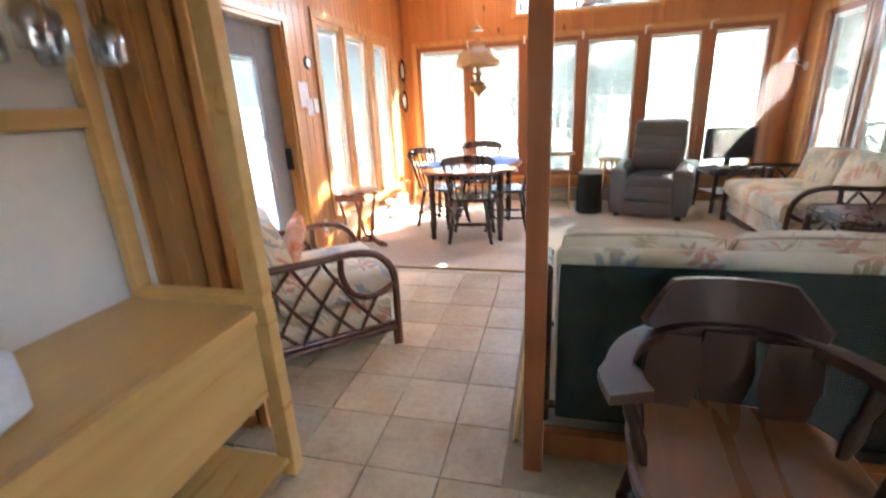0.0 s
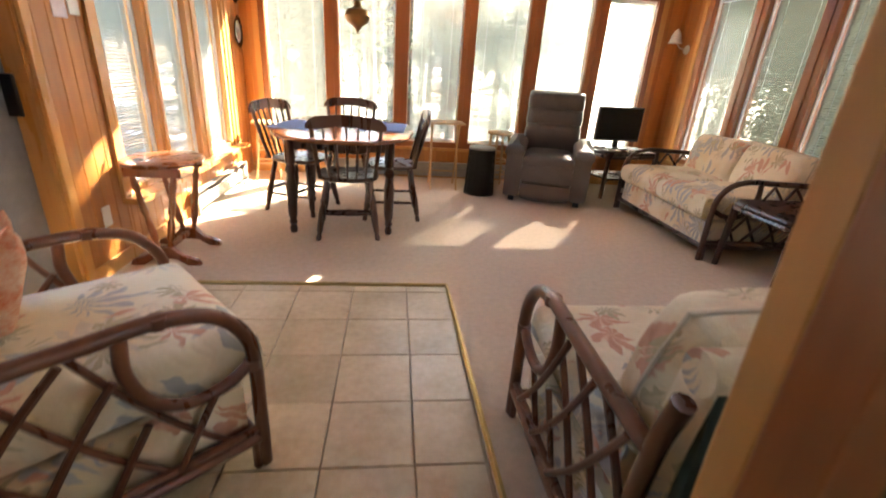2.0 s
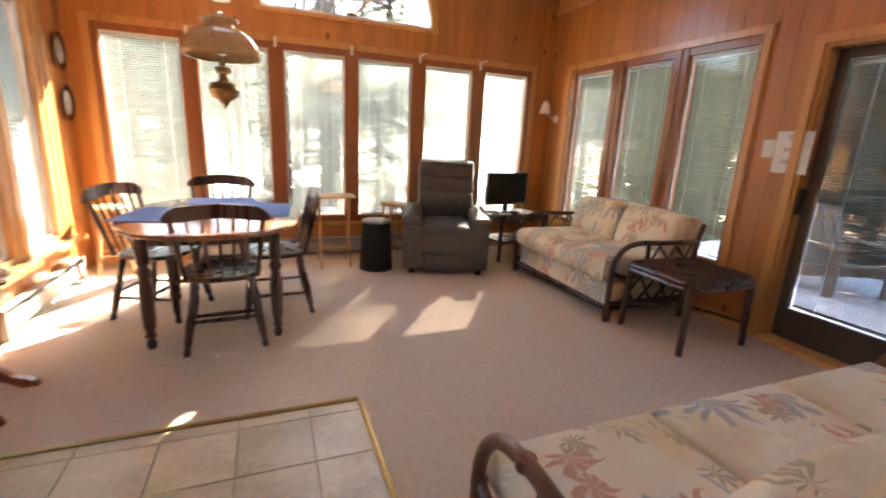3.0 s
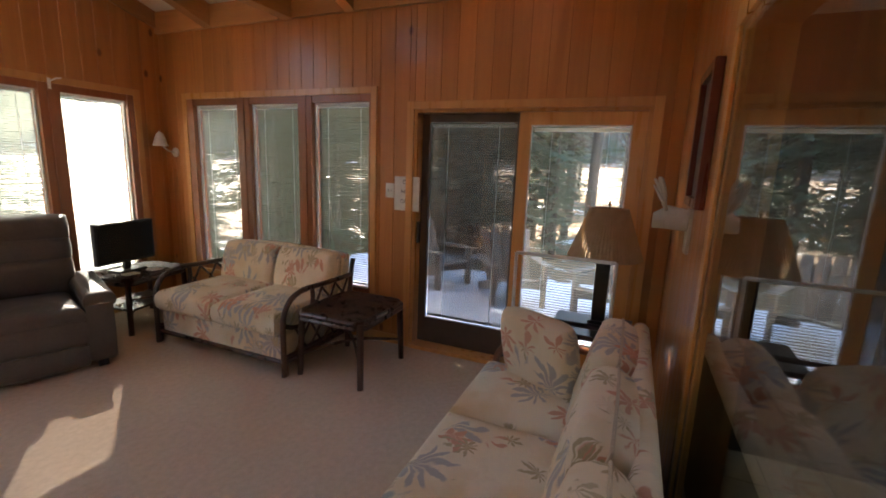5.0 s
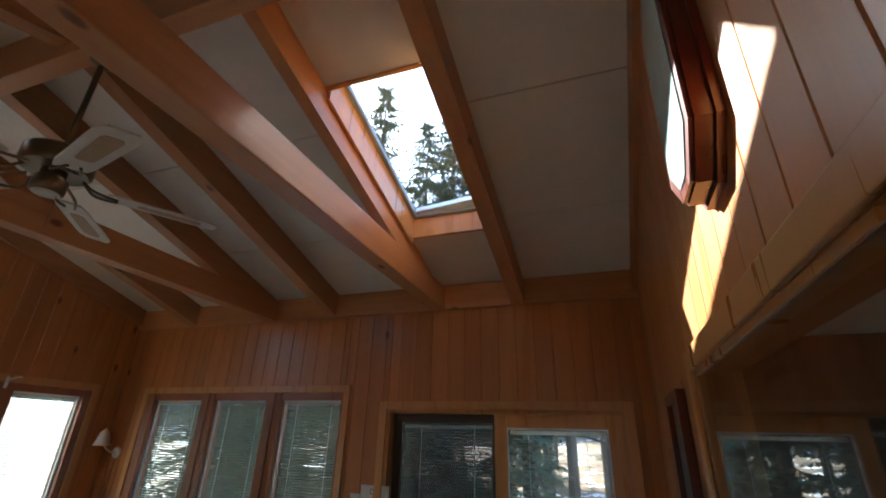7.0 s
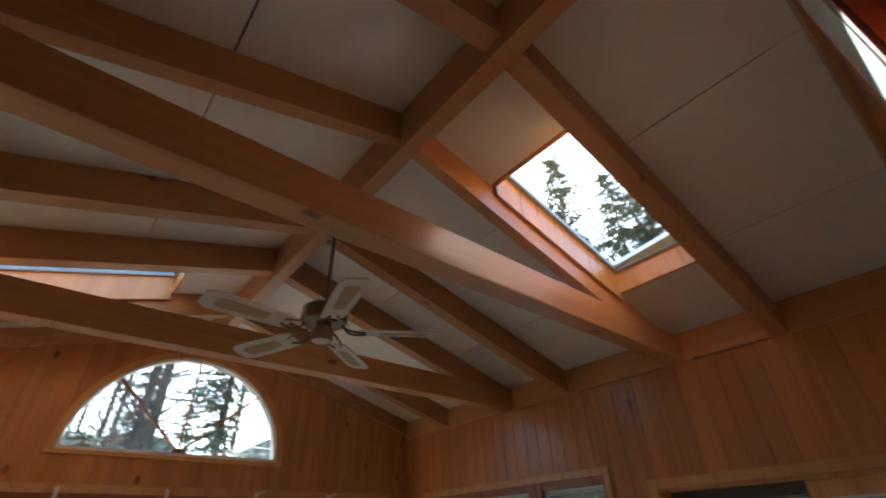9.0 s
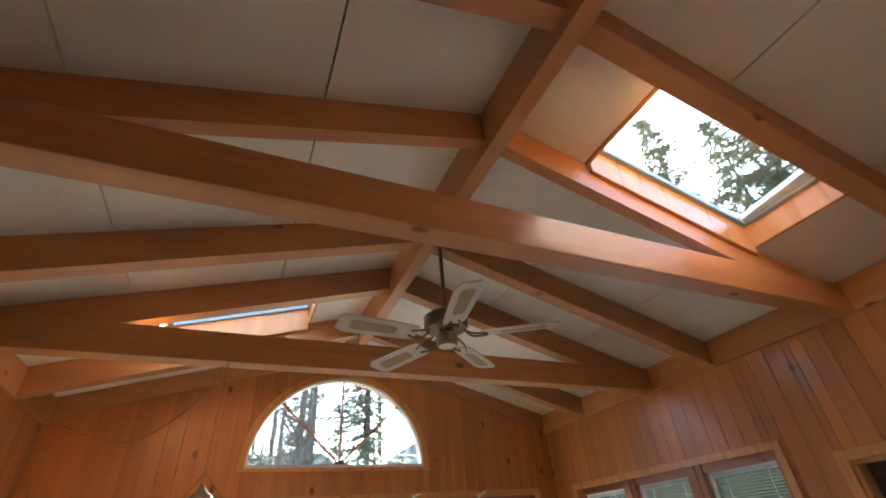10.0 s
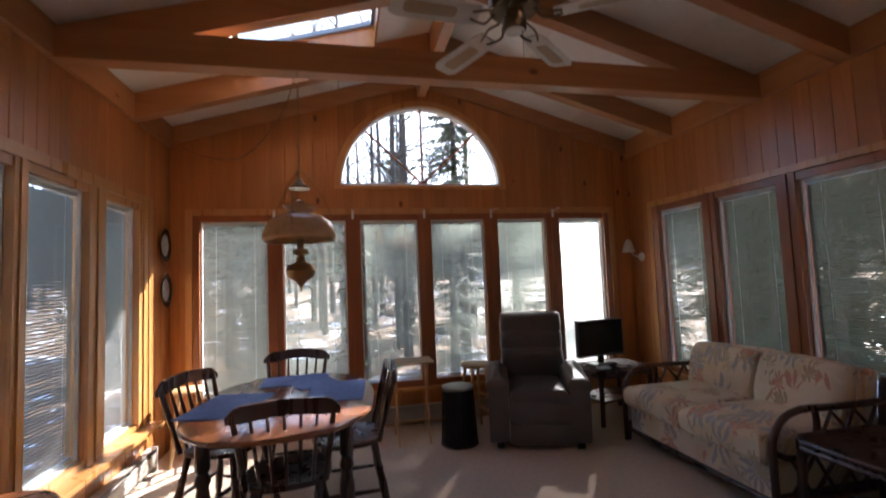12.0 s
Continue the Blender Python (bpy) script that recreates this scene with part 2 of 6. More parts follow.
HEATER = plain("enamelled heater metal", (0.42, 0.38, 0.33), 0.4, 0.2)
WHITEPL = plain("white plastic", (0.75, 0.74, 0.70), 0.4)
SNOW = plain("snow", (0.82, 0.85, 0.90), 0.8, c2=(0.74, 0.78, 0.85), scale=2, bump=0.4, distance=0.03)
BARK = plain("bark", (0.11, 0.085, 0.065), 0.9, c2=(0.055, 0.042, 0.032), scale=6, bump=0.8, distance=0.02, stretch=(3, 3, 0.6))
NEEDLE = plain("conifer needles", (0.085, 0.120, 0.062), 0.7, c2=(0.05, 0.075, 0.04), scale=3, bump=0)
TWIG = plain("bare twigs", (0.16, 0.12, 0.09), 0.9, bump=0)


# ---------------------------------------------------------------- mesh helpers
def part(name, bm, mat, parent=None, label="", smooth=False):
    """Links a bmesh as one mesh object under a thing or a part."""
    if bm.faces:
        bmesh.ops.recalc_face_normals(bm, faces=bm.faces[:])
    me = bpy.data.meshes.new(name)
    bm.to_mesh(me)
    bm.free()
    me.materials.append(mat)
    if smooth:
        me.polygons.foreach_set("use_smooth", [True] * len(me.polygons))
        me.set_sharp_from_angle(angle=radians(smooth if smooth > 1 else 42))
    ob = new(name, me)
    if parent is not None:
        ob.parent = parent
    if label:
        ob["label"] = label
    return ob


def thing(name, x, y, z, rz, label, category, group="", kind=""):
    """An empty at the base of a thing, to which its parts belong."""
    e = new(name)
    e.empty_display_size = 0.1
    e.matrix_basis = pose(x, y, z, 0, 0, rz)
    return tagged(e, label, category, group, kind)


def again(ob, name, m, parent):
    """A further part on the same mesh."""
    o = new(name, ob.data)
    o.matrix_basis = m
    o.parent = parent
    return o


def box(bm, x0, x1, y0, y1, z0, z1, bevel=0.0):
    vs = [bm.verts.new((x, y, z)) for x in (x0, x1) for y in (y0, y1) for z in (z0, z1)]
    fs = [bm.faces.new([vs[k] for k in q]) for q in ((0, 1, 3, 2), (4, 6, 7, 5), (0, 4, 5, 1), (2, 3, 7, 6), (0, 2, 6, 4), (1, 5, 7, 3))]
    if bevel:
        es = {e for f in fs for e in f.edges}
        bmesh.ops.bevel(bm, geom=list(es), offset=bevel, segments=2, profile=0.6, affect="EDGES")
    return bm


def B(*a, **k):
    return box(bmesh.new(), *a, **k)


def prism(bm, pts, off):
    """A flat outline of places, thickened by the vector off."""
    off = Vector(off)
    a = [bm.verts.new(p) for p in pts]
    b = [bm.verts.new(Vector(p) + off) for p in pts]
    bm.faces.new(a), bm.faces.new(b[::-1])
    for k in range(len(a)):
        bm.faces.new((a[k - 1], b[k - 1], b[k], a[k]))
    return bm


def frame_of(d):
    d = Vector(d).normalized()
    u = d.orthogonal().normalized()
    return u, d.cross(u)


def tube(bm, pts, r, n=8, closed=False, square=False):
    """A round bar along places; r is one radius or one for each place."""
    pts = [Vector(p) for p in pts]
    rs = [r] * len(pts) if isinstance(r, (int, float)) else list(r)
    rings, u = [], None
    for k, p in enumerate(pts):
        if closed:
            d = pts[(k + 1) % len(pts)] - pts[k - 1]
        else:
            d = pts[min(k + 1, len(pts) - 1)] - pts[max(k - 1, 0)]
        d.normalize()
        if u is None:
            u = d.orthogonal().normalized()
        u = (u - d * u.dot(d)).normalized()
        w = d.cross(u)
        rings.append([bm.verts.new(p + (u * math.cos(2 * math.pi * a / n) + w * math.sin(2 * math.pi * a / n)) * rs[k]) for a in range(n)])
    pairs = list(zip(rings, rings[1:])) + ([(rings[-1], rings[0])] if closed else [])
    for a, b in pairs:
        for k in range(n):
            bm.faces.new((a[k - 1], a[k], b[k], b[k - 1]))
    if not closed:
        bm.faces.new(rings[0]), bm.faces.new(rings[-1][::-1])
    return bm


def spline(pts, steps=6):
    """Places on a smooth line through the given ones."""
    P = [Vector(p) for p in pts]
    P = [2 * P[0] - P[1]] + P + [2 * P[-1] - P[-2]]
    out = []
    for k in range(1, len(P) - 2):
        for s in range(steps):
            t = s / steps
            out.append(0.5 * (2 * P[k] + (P[k + 1] - P[k - 1]) * t + (2 * P[k - 1] - 5 * P[k] + 4 * P[k + 1] - P[k + 2]) * t ** 2 + (3 * P[k] - P[k - 1] - 3 * P[k + 1] + P[k + 2]) * t ** 3))
    return out + [P[-2]]


def lathe(bm, profile, n=16, at=(0, 0, 0)):
    """A turned shape: pairs of radius and height round a vertical axis."""
    at = Vector(at)
    rings = [[bm.verts.new(at + Vector((r * math.cos(2 * math.pi * a / n), r * math.sin(2 * math.pi * a / n), z))) for a in range(n)] for r, z in profile]
    for a, b in zip(rings, rings[1:]):
        for k in range(n):
            bm.faces.new((a[k - 1], a[k], b[k], b[k - 1]))
    bm.faces.new(rings[0]), bm.faces.new(rings[-1][::-1])
    return bm


def turned(bm, p, q, profile, n=12):
    """A turned bar from p to q: pairs of share of the way and radius."""
    p, q = Vector(p), Vector(q)
    return tube(bm, [p.lerp(q, s) for s, _ in profile], [r for _, r in profile], n)


def cushion(bm, lx, ly, lz, m=None, puff=0.25, sag=0.0, seed=0, n=14):
    """A stuffed cushion about the origin, with thin seams and a puffed middle."""
    m = m or Matrix()
    top, low = {}, {}
    for i in range(n + 1):
        for j in range(n + 1):
            u, v = 2 * i / n - 1, 2 * j / n - 1
            uu, vv = math.copysign(1 - (1 - abs(u)) ** 1.5, u), math.copysign(1 - (1 - abs(v)) ** 1.5, v)
            round_ = 1 - 0.06 * (uu * vv) ** 2
            h = (max(0.0, (1 - abs(uu) ** 4) * (1 - abs(vv) ** 4))) ** 0.4
            wob = 1 + 0.10 * noise.noise(Vector((u * 2.2 + seed, v * 2.2, seed * 1.7)))
            x, y = uu * lx / 2 * round_, vv * ly / 2 * round_
            zz = lz / 2 * ((1 - puff) * min(1.0, h * 1.6) + puff * h) * wob
            dip = -sag * (1 - u * u) * (1 - v * v)
            top[i, j] = bm.verts.new(m @ Vector((x, y, zz + dip)))
            edge = i in (0, n) or j in (0, n)
            low[i, j] = top[i, j] if edge else bm.verts.new(m @ Vector((x, y, -zz + dip * 0.5)))
    for i in range(n):
        for j in range(n):
            bm.faces.new((top[i, j], top[i + 1, j], top[i + 1, j + 1], top[i, j + 1]))
            bm.faces.new((low[i, j + 1], low[i + 1, j + 1], low[i + 1, j], low[i, j]))
    return bm


def seat_cushion(bm, lx, ly, lz, m=None, seed=0, r=0.05, n=12):
    """A thick boxed cushion with rounded borders and a slightly crowned top."""
    m = m or Matrix()
    rings = []
    for k in range(9):
        a = -math.pi / 2 + math.pi * k / 8
        inset, z = r * (1 - math.cos(a)), (lz / 2 - r) * (1 if a > 0 else -1 if a < 0 else 0) + r * math.sin(a)
        ring = []
        for side in range(4):
            for s in range(n):
                t = 2 * s / n - 1
                hx, hy = lx / 2 - inset, ly / 2 - inset
                x, y = [(t * hx, -hy), (hx, t * hy), (-t * hx, hy), (-hx, -t * hy)][side]
                w = 1 + 0.012 * noise.noise(Vector((x * 5 + seed, y * 5, z * 5)))
                ring.append(bm.verts.new(m @ Vector((x * w, y * w, z))))
        rings.append(ring)
    for a, b in zip(rings, rings[1:]):
        for k in range(len(a)):
            bm.faces.new((a[k - 1], a[k], b[k], b[k - 1]))
    for ring, s in ((rings[0], -1), (rings[-1], 1)):
        prev = ring
        for f, h in ((0.75, 0.6), (0.45, 0.9), (0.15, 1.0)):
            cur = []
            for k, v in enumerate(ring):
                c = m.inverted() @ v.co
                cur.append(bm.verts.new(m @ Vector((c.x * f, c.y * f, c.z + s * h * 0.022 * (1 + 0.5 * noise.noise(Vector((c.x * f * 7 + seed, c.y * f * 7, seed))))))))
            for k in range(len(cur)):
                bm.faces.new((prev[k - 1], prev[k], cur[k], cur[k - 1]))
            prev = cur
        bm.faces.new(prev)
    return bm


# ---------------------------------------------------------------- walls of boards
def runs(a, openings, top):
    """Upright stretches of wall at the place a along it."""
    out, z = [], 0.0
    for o in sorted((o for o in openings if o[0] < a < o[1]), key=lambda o: o[2]):
        if o[2] > z + 0.01:
            out.append((z, o[2]))
        z = o[3]
    out.append((z, None))
    return out


def board_wall(name, label, axis, plane, out, a0, a1, openings, top, width, mat, arch=None, thick=0.15, low=None):
    """A wall with a core and a lining of boards; axis: the way it runs; out: +1 or -1, away from the room; arch: centre, radius and foot of a half-round opening."""
    cuts = {a0, a1} | {e for o in openings for e in o[:2] if a0 < e < a1}
    a = a0 + width * 0.6
    while a < a1:
        if min(abs(a - c) for c in cuts) > 0.03:
            cuts.add(a)
        a += width
    if arch:
        cuts |= {arch[0] - arch[1], arch[0] + arch[1], arch[0]}
    cuts = sorted(cuts)

    def place(u, z, d):
        return (u, plane + out * d, z) if axis == "x" else (plane + out * d, u, z)

    core = bmesh.new()
    planks = []
    for u, v in zip(cuts, cuts[1:]):
        mid = (u + v) / 2
        todo = []
        for z0, z1 in runs(mid, openings, top):
            if arch and z1 is None and abs(mid - arch[0]) < arch[1]:
                todo += [(z0, arch[2], False, False), (None, None, True, True)]
            else:
                todo.append((z0, z1, False, z1 is None))
        for z0, z1, bow, to_roof in todo:
            n = 5 if bow else 1
            us = [u + (v - u) * k / n for k in range(n + 1)]
            lo = [arch[2] + math.sqrt(max(0, arch[1] ** 2 - (s - arch[0]) ** 2)) if bow else z0 for s in us]
            hi = [top(s) if to_roof else z1 for s in us]
            outline = [(s, z) for s, z in zip(us, lo)] + [(s, z) for s, z in zip(us[::-1], hi[::-1])]
            prism(core, [place(s, z, 0.02) for s, z in outline], Vector(place(0, 0, thick)) - Vector(place(0, 0, 0.02)))
            planks.append((u, v, outline))
    wall = part(name, core, mat)
    tagged(wall, label, "wall", kind="structure")
    for u, v, outline in planks:
        bm = bmesh.new()
        back = [bm.verts.new(place(s, z, 0.019)) for s, z in outline]
        mid = [bm.verts.new(place(s, z, 0.004)) for s, z in outline]
        front = [bm.verts.new(place(min(max(s, u + 0.004), v - 0.004), z, 0.0)) for s, z in outline]
        bm.faces.new(front)
        for p, q in ((back, mid), (mid, front)):
            for k in range(len(p)):
                bm.faces.new((p[k - 1], p[k], q[k], q[k - 1]))
        part("plank", bm, mat, wall)
    return wall


WINDOWS_N = [(-1.07, -0.466), (-0.325, 0.278), (0.422, 1.013), (1.154, 1.738), (1.892, 2.457), (2.615, 3.168)]
WINDOWS_E = [(4.351, 4.947), (5.098, 5.683), (5.833, 6.431)]
WINDOWS_W = [(4.43, 4.90), (5.00, 5.555), (5.752, 6.243)]
ARCH = (1.09, 0.868, 2.425)
board_wall("wall_north", "orange pine board wall with window row and half-round window", "x", YN, 1, XW, XE, [(-1.13, 3.23, 0.36, 2.13)], roof, 0.135, PINE, ARCH)
board_wall("wall_east", "orange knotty pine board wall with windows and sliding door", "y", XE, 1, YS, YN, [(4.33, 6.52, 0.40, 2.13), (2.20, 3.93, 0.0, 2.0)], lambda a: ZE, 0.135, PINE)
board_wall("wall_west", "sunlit orange pine board wall with windows and glass door", "y", XW, -1, YS, YN, [(4.40, 6.40, 0.38, 2.14), (2.25, 3.88, 0.0, 2.03)], lambda a: ZE, 0.10, PINE)
board_wall("wall_south", "pine board wall above a wide glass door", "x", YS, -1, XW, XE, [(-0.66, 2.02, 0.0, 2.03)], roof, 0.135, PINE, thick=0.15)

# floor: slab, carpet, tiles
tagged(part("floor", B(-1.47, 3.685, -1.62, 7.04, -0.14, -0.012), GROUT), "tile and carpet floor on a slab", "floor", kind="structure")
bm = bmesh.new()
prism(bm, [(0.63, YS, -0.012), (XE, YS, -0.012), (XE, YN, -0.012), (XW, YN, -0.012), (XW, 3.995, -0.012), (0.615, 3.995, -0.012)], (0, 0, 0.014))
tagged(part("carpet", bm, CARPET), "tan cut-pile fitted carpet, sunlit by the windows", "carpet", kind="structure")
for nm, pts in (("floor_trim", ((XW, 3.99), (0.618, 3.99))), ("floor_trim", ((0.618, 3.99), (0.648, YS)))):
    bm = bmesh.new()
    tube(bm, [(*pts[0], 0.003), (*pts[1], 0.003)], 0.012, 6)
    tagged(part(nm, bm, BRASS), "narrow brass edging strip between carpet and tile", "edging", kind="structure")

# ceiling
SKY_E = (1.70, 2.91, 2.925, 3.525)
SKY_W = (-0.53, 0.58, 5.31, 6.08)
bm = bmesh.new()


def slope_panel(bm, x0, x1, y0, y1, up=0.0, thick=0.13):
    prism(bm, [(x0, y0, roof(x0) + up), (x1, y0, roof(x1) + up), (x1, y1, roof(x1) + up), (x0, y1, roof(x0) + up)], (0, 0, thick))


for lo, hi, hole in ((XR, XE + 0.15, SKY_E), (XW - 0.15, XR, SKY_W)):
    x0, x1, y0, y1 = hole
    ys = [YS - 0.15, 2.87, 3.565, 4.54, 5.22, 6.15, YN + 0.15]
    for ya, yb in zip(ys, ys[1:]):
        if ya < (y0 + y1) / 2 < yb:
            slope_panel(bm, lo, hi, ya + 0.002, y0), slope_panel(bm, lo, hi, y1, yb - 0.002)
            slope_panel(bm, lo, x0, y0, y1), slope_panel(bm, x1, hi, y0, y1)
        else:
            for k in range(3):
                m0, m1 = lo + (hi - lo) * k / 3, lo + (hi - lo) * (k + 1) / 3
                slope_panel(bm, m0 + 0.004, m1 - 0.004, ya + 0.002, yb - 0.002)
tagged(part("ceiling", bm, CEIL), "off-white sloped ceiling boards with seams between pine rafters", "ceiling", kind="structure")
bm = bmesh.new()
for lo, hi, hole in ((XR, XE + 0.35, SKY_E), (XW - 0.35, XR, SKY_W)):
    x0, x1, y0, y1 = hole
    for r in ((lo, hi, YS - 0.4, y0 - 0.02), (lo, hi, y1 + 0.02, YN + 0.4), (lo, x0 - 0.02, y0 - 0.02, y1 + 0.02), (x1 + 0.02, hi, y0 - 0.02, y1 + 0.02)):
        slope_panel(bm, *r, 0.132, 0.05)
tagged(part("roof", bm, plain("asphalt shingle", (0.06, 0.055, 0.05), 0.9)), "dark shingled low-pitch gable roof", "roof", kind="structure")

# corner posts close the wall ends
for nm, x, y in (("corner_post", XE, YN), ("corner_post", XW - 0.15, YN), ("corner_post", XE, YS - 0.15), ("corner_post", XW - 0.15, YS - 0.15)):
    tagged(part(nm, B(x, x + 0.15, y, y + 0.15, -0.1, ZE + 0.1), PINE), "plain pine corner post between two board walls", "post", kind="structure")

# ---------------------------------------------------------------- roof timbers
RAFTERS = [(2.82, 2.92), (3.53, 3.60), (4.49, 4.59), (5.17, 5.27), (6.10, 6.20)]
for y0, y1 in RAFTERS:
    for side, x in (("east", XE), ("west", XW)):
        bm = bmesh.new()
        prism(bm, [(XR, y0, ZR - 0.2), (x, y0, ZE - 0.2), (x, y0, ZE - 0.002), (XR, y0, ZR - 0.002)], (0, y1 - y0, 0))
        tagged(part("rafter", bm, BEAM_X), "sloping square-edged pine rafter under the ceiling", "rafter", "roof rafters", "structure")
for y0 in (3.465, 5.125):
    tagged(part("tie_beam", B(XW, XE, y0, y0 + 0.115, 2.765, 2.955, bevel=0.006), BEAM_X), "level heavy pine tie beam spanning the room", "beam", "tie beams", "structure")
tagged(part("ridge_beam", B(XR - 0.045, XR + 0.045, YS, YN, 3.39, ZR - 0.002, bevel=0.004), BEAM_Y), "long pine ridge beam along the ceiling peak", "beam", kind="structure")
for x0, x1 in ((XE - 0.035, XE), (XW, XW + 0.035)):
    ys = [YS] + [v for pair in RAFTERS for v in pair] + [YN]
    for a, b in zip(ys[::2], ys[1::2]):
        tagged(part("frieze_board", B(x0, x1, a + 0.001, b - 0.001, ZE - 0.20, ZE - 0.001), BEAM_Y), "pine frieze board between rafter ends", "trim", "frieze boards", "structure")
for y0, y1 in ((YN - 0.03, YN - 0.001), (YS + 0.001, YS + 0.03)):
    for x in (XE, XW):
        bm = bmesh.new()
        prism(bm, [(XR, y0, ZR - 0.16), (x, y0, ZE - 0.16), (x, y0, ZE - 0.001), (XR, y0, ZR - 0.001)], (0, y1 - y0, 0))
        tagged(part("rake_trim", bm, BEAM_X), "sloping pine trim board along the gable", "trim", "gable trim", "structure")


# ---------------------------------------------------------------- skylights
def skylight(name, hole, label):
    x0, x1, y0, y1 = hole
    e = thing(name, 0, 0, 0, 0, label, "skylight", "skylights", "structure")
    t = 0.02
    for a0, a1, b0, b1 in ((x0 + t, x1 - t, y0 + 0.001, y0 + t), (x0 + t, x1 - t, y1 - t, y1 - 0.001), (x0 + 0.001, x0 + t, y0 + 0.001, y1 - 0.001), (x1 - t, x1 - 0.001, y0 + 0.001, y1 - 0.001)):
        bm = bmesh.new()
        drop = 0.07 if b0 > (y0 + y1) / 2 else 0.012
        slope_panel(bm, a0, a1, b0, b1, -drop, 0.188 + drop)
        part("lining", bm, TRIM, e)
    grey = plain("grey sash", (0.30, 0.36, 0.40), 0.4)
    x0, x1, y0, y1, w = x0 + t, x1 - t, y0 + t, y1 - t, 0.03
    for a0, a1, b0, b1 in ((x0, x1, y0, y0 + w), (x0, x1, y1 - w, y1), (x0, x0 + w, y0 + w, y1 - w), (x1 - w, x1, y0 + w, y1 - w)):
        bm = bmesh.new()
        slope_panel(bm, a0, a1, b0, b1, 0.13, 0.035)
        part("sash", bm, grey, e, "blue-grey metal sash")
    bm = bmesh.new()
    prism(bm, [(x1 - 0.10, y0 + w, roof(x1 - 0.10) + 0.152), (x1 - w, y0 + w, roof(x1 - w) + 0.152), (x1 - w, y1 - w, roof(x1 - w) + 0.152), (x1 - 0.05, y1 - w, roof(x1 - 0.05) + 0.152)], (0, 0, 0.03))
    if x0 > XR:
        part("snow_ridge", bm, SNOW, e, "thin ridge of snow on the glass")
    else:
        bm.free()
    bm = bmesh.new()
    slope_panel(bm, x0, x1, y0, y1, 0.145, 0.006)
    part("pane", bm, GLASS, e).visible_shadow = False
    return e


skylight("skylight_1", SKY_E, "square roof window with pine lining, tall conifers beyond")
skylight("skylight_2", SKY_W, "roof window with pine lining, clear blue sky beyond")


# ---------------------------------------------------------------- windows
def wbox(bm, wall, a0, a1, d0, d1, z0, z1, bevel=0.0):
    """A box in a wall: along it, from the room outwards, and upwards."""
    axis, plane, out = wall
    lo, hi = sorted((plane + out * d0, plane + out * d1))
    return box(bm, a0, a1, lo, hi, z0, z1, bevel) if axis == "x" else box(bm, lo, hi, a0, a1, z0, z1, bevel)


NORTH, EAST, WEST, SOUTH = ("x", YN, 1), ("y", XE, 1), ("y", XW, -1), ("x", YS, -1)


def translucent_slats(name, c1, c2, through_share=0.0):
    m, n, l, bsdf = material(name)
    n.remove(bsdf)
    d, t, mx = n.new("ShaderNodeBsdfDiffuse"), n.new("ShaderNodeBsdfTranslucent"), n.new("ShaderNodeMixShader")
    d.inputs[0].default_value, t.inputs[0].default_value = c1 + (1,), c2 + (1,)
    mx.inputs[0].default_value = 0.35
    l.new(d.outputs[0], mx.inputs[1]), l.new(t.outputs[0], mx.inputs[2])
    # a clear share lets sun streaks pass through closed slats to the carpet
    clear, thin = n.new("ShaderNodeBsdfTransparent"), n.new("ShaderNodeMixShader")
    thin.inputs[0].default_value = through_share
    l.new(mx.outputs[0], thin.inputs[1]), l.new(clear.outputs[0], thin.inputs[2]), l.new(thin.outputs[0], n["Material Output"].inputs[0])
    return m


# one pale slat in three tones, with glare and shade put into the colour
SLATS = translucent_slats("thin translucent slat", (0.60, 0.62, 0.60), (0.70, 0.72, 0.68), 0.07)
SLATS_DIMMED = translucent_slats("thin slat in dimmed green tone", (0.30, 0.32, 0.29), (0.25, 0.27, 0.23), 0.06)
SLATS_SHADED = translucent_slats("thin slat in shaded tone", (0.10, 0.105, 0.09), (0.03, 0.033, 0.025))


def blind(wall, a0, a1, z0, z1, tilt, depth=0.075, pitch=0.02, mat=SLATS):
    """A fine slatted blind; tilt in degrees, inner edge up."""
    axis, plane, out = wall
    e = thing("venetian_blind", 0, 0, 0, 0, "narrow-slatted pale venetian blind lowered behind the window glass", "blind", "window blinds")
    part("headrail", wbox(bmesh.new(), wall, a0, a1, depth - 0.012, depth + 0.012, z1 - 0.025, z1), SLAT, e)
    part("bottom_rail", wbox(bmesh.new(), wall, a0, a1, depth - 0.010, depth + 0.010, z0, z0 + 0.015), SLAT, e)
    verts, faces = [], []
    half, c, s = 0.0105, math.cos(radians(tilt)), math.sin(radians(tilt))
    z = z0 + 0.03
    while z < z1 - 0.03:
        k = len(verts)
        tw = 0.0008 * noise.noise(Vector((a0 * 3, z * 9, 0)))
        for d, h in ((depth - half * c, z + half * s + tw), (depth, z + 0.0012), (depth + half * c, z - half * s)):
            for a in (a0, a1):
                p = plane + out * d
                verts.append((a, p, h) if axis == "x" else (p, a, h))
        faces += [(k, k + 1, k + 3, k + 2), (k + 2, k + 3, k + 5, k + 4)]
        z += pitch
    me = bpy.data.meshes.new("slats")
    me.from_pydata(verts, [], faces)
    me.materials.append(mat)
    o = new("slats", me)
    o.parent = e
    o["kind"] = "stuff"
    for f in (0.2, 0.8):
        a = a0 + (a1 - a0) * f
        part("ladder_cord", wbox(bmesh.new(), wall, a - 0.0015, a + 0.0015, depth - 0.013, depth - 0.012, z0, z1), SLAT, e)
    return e


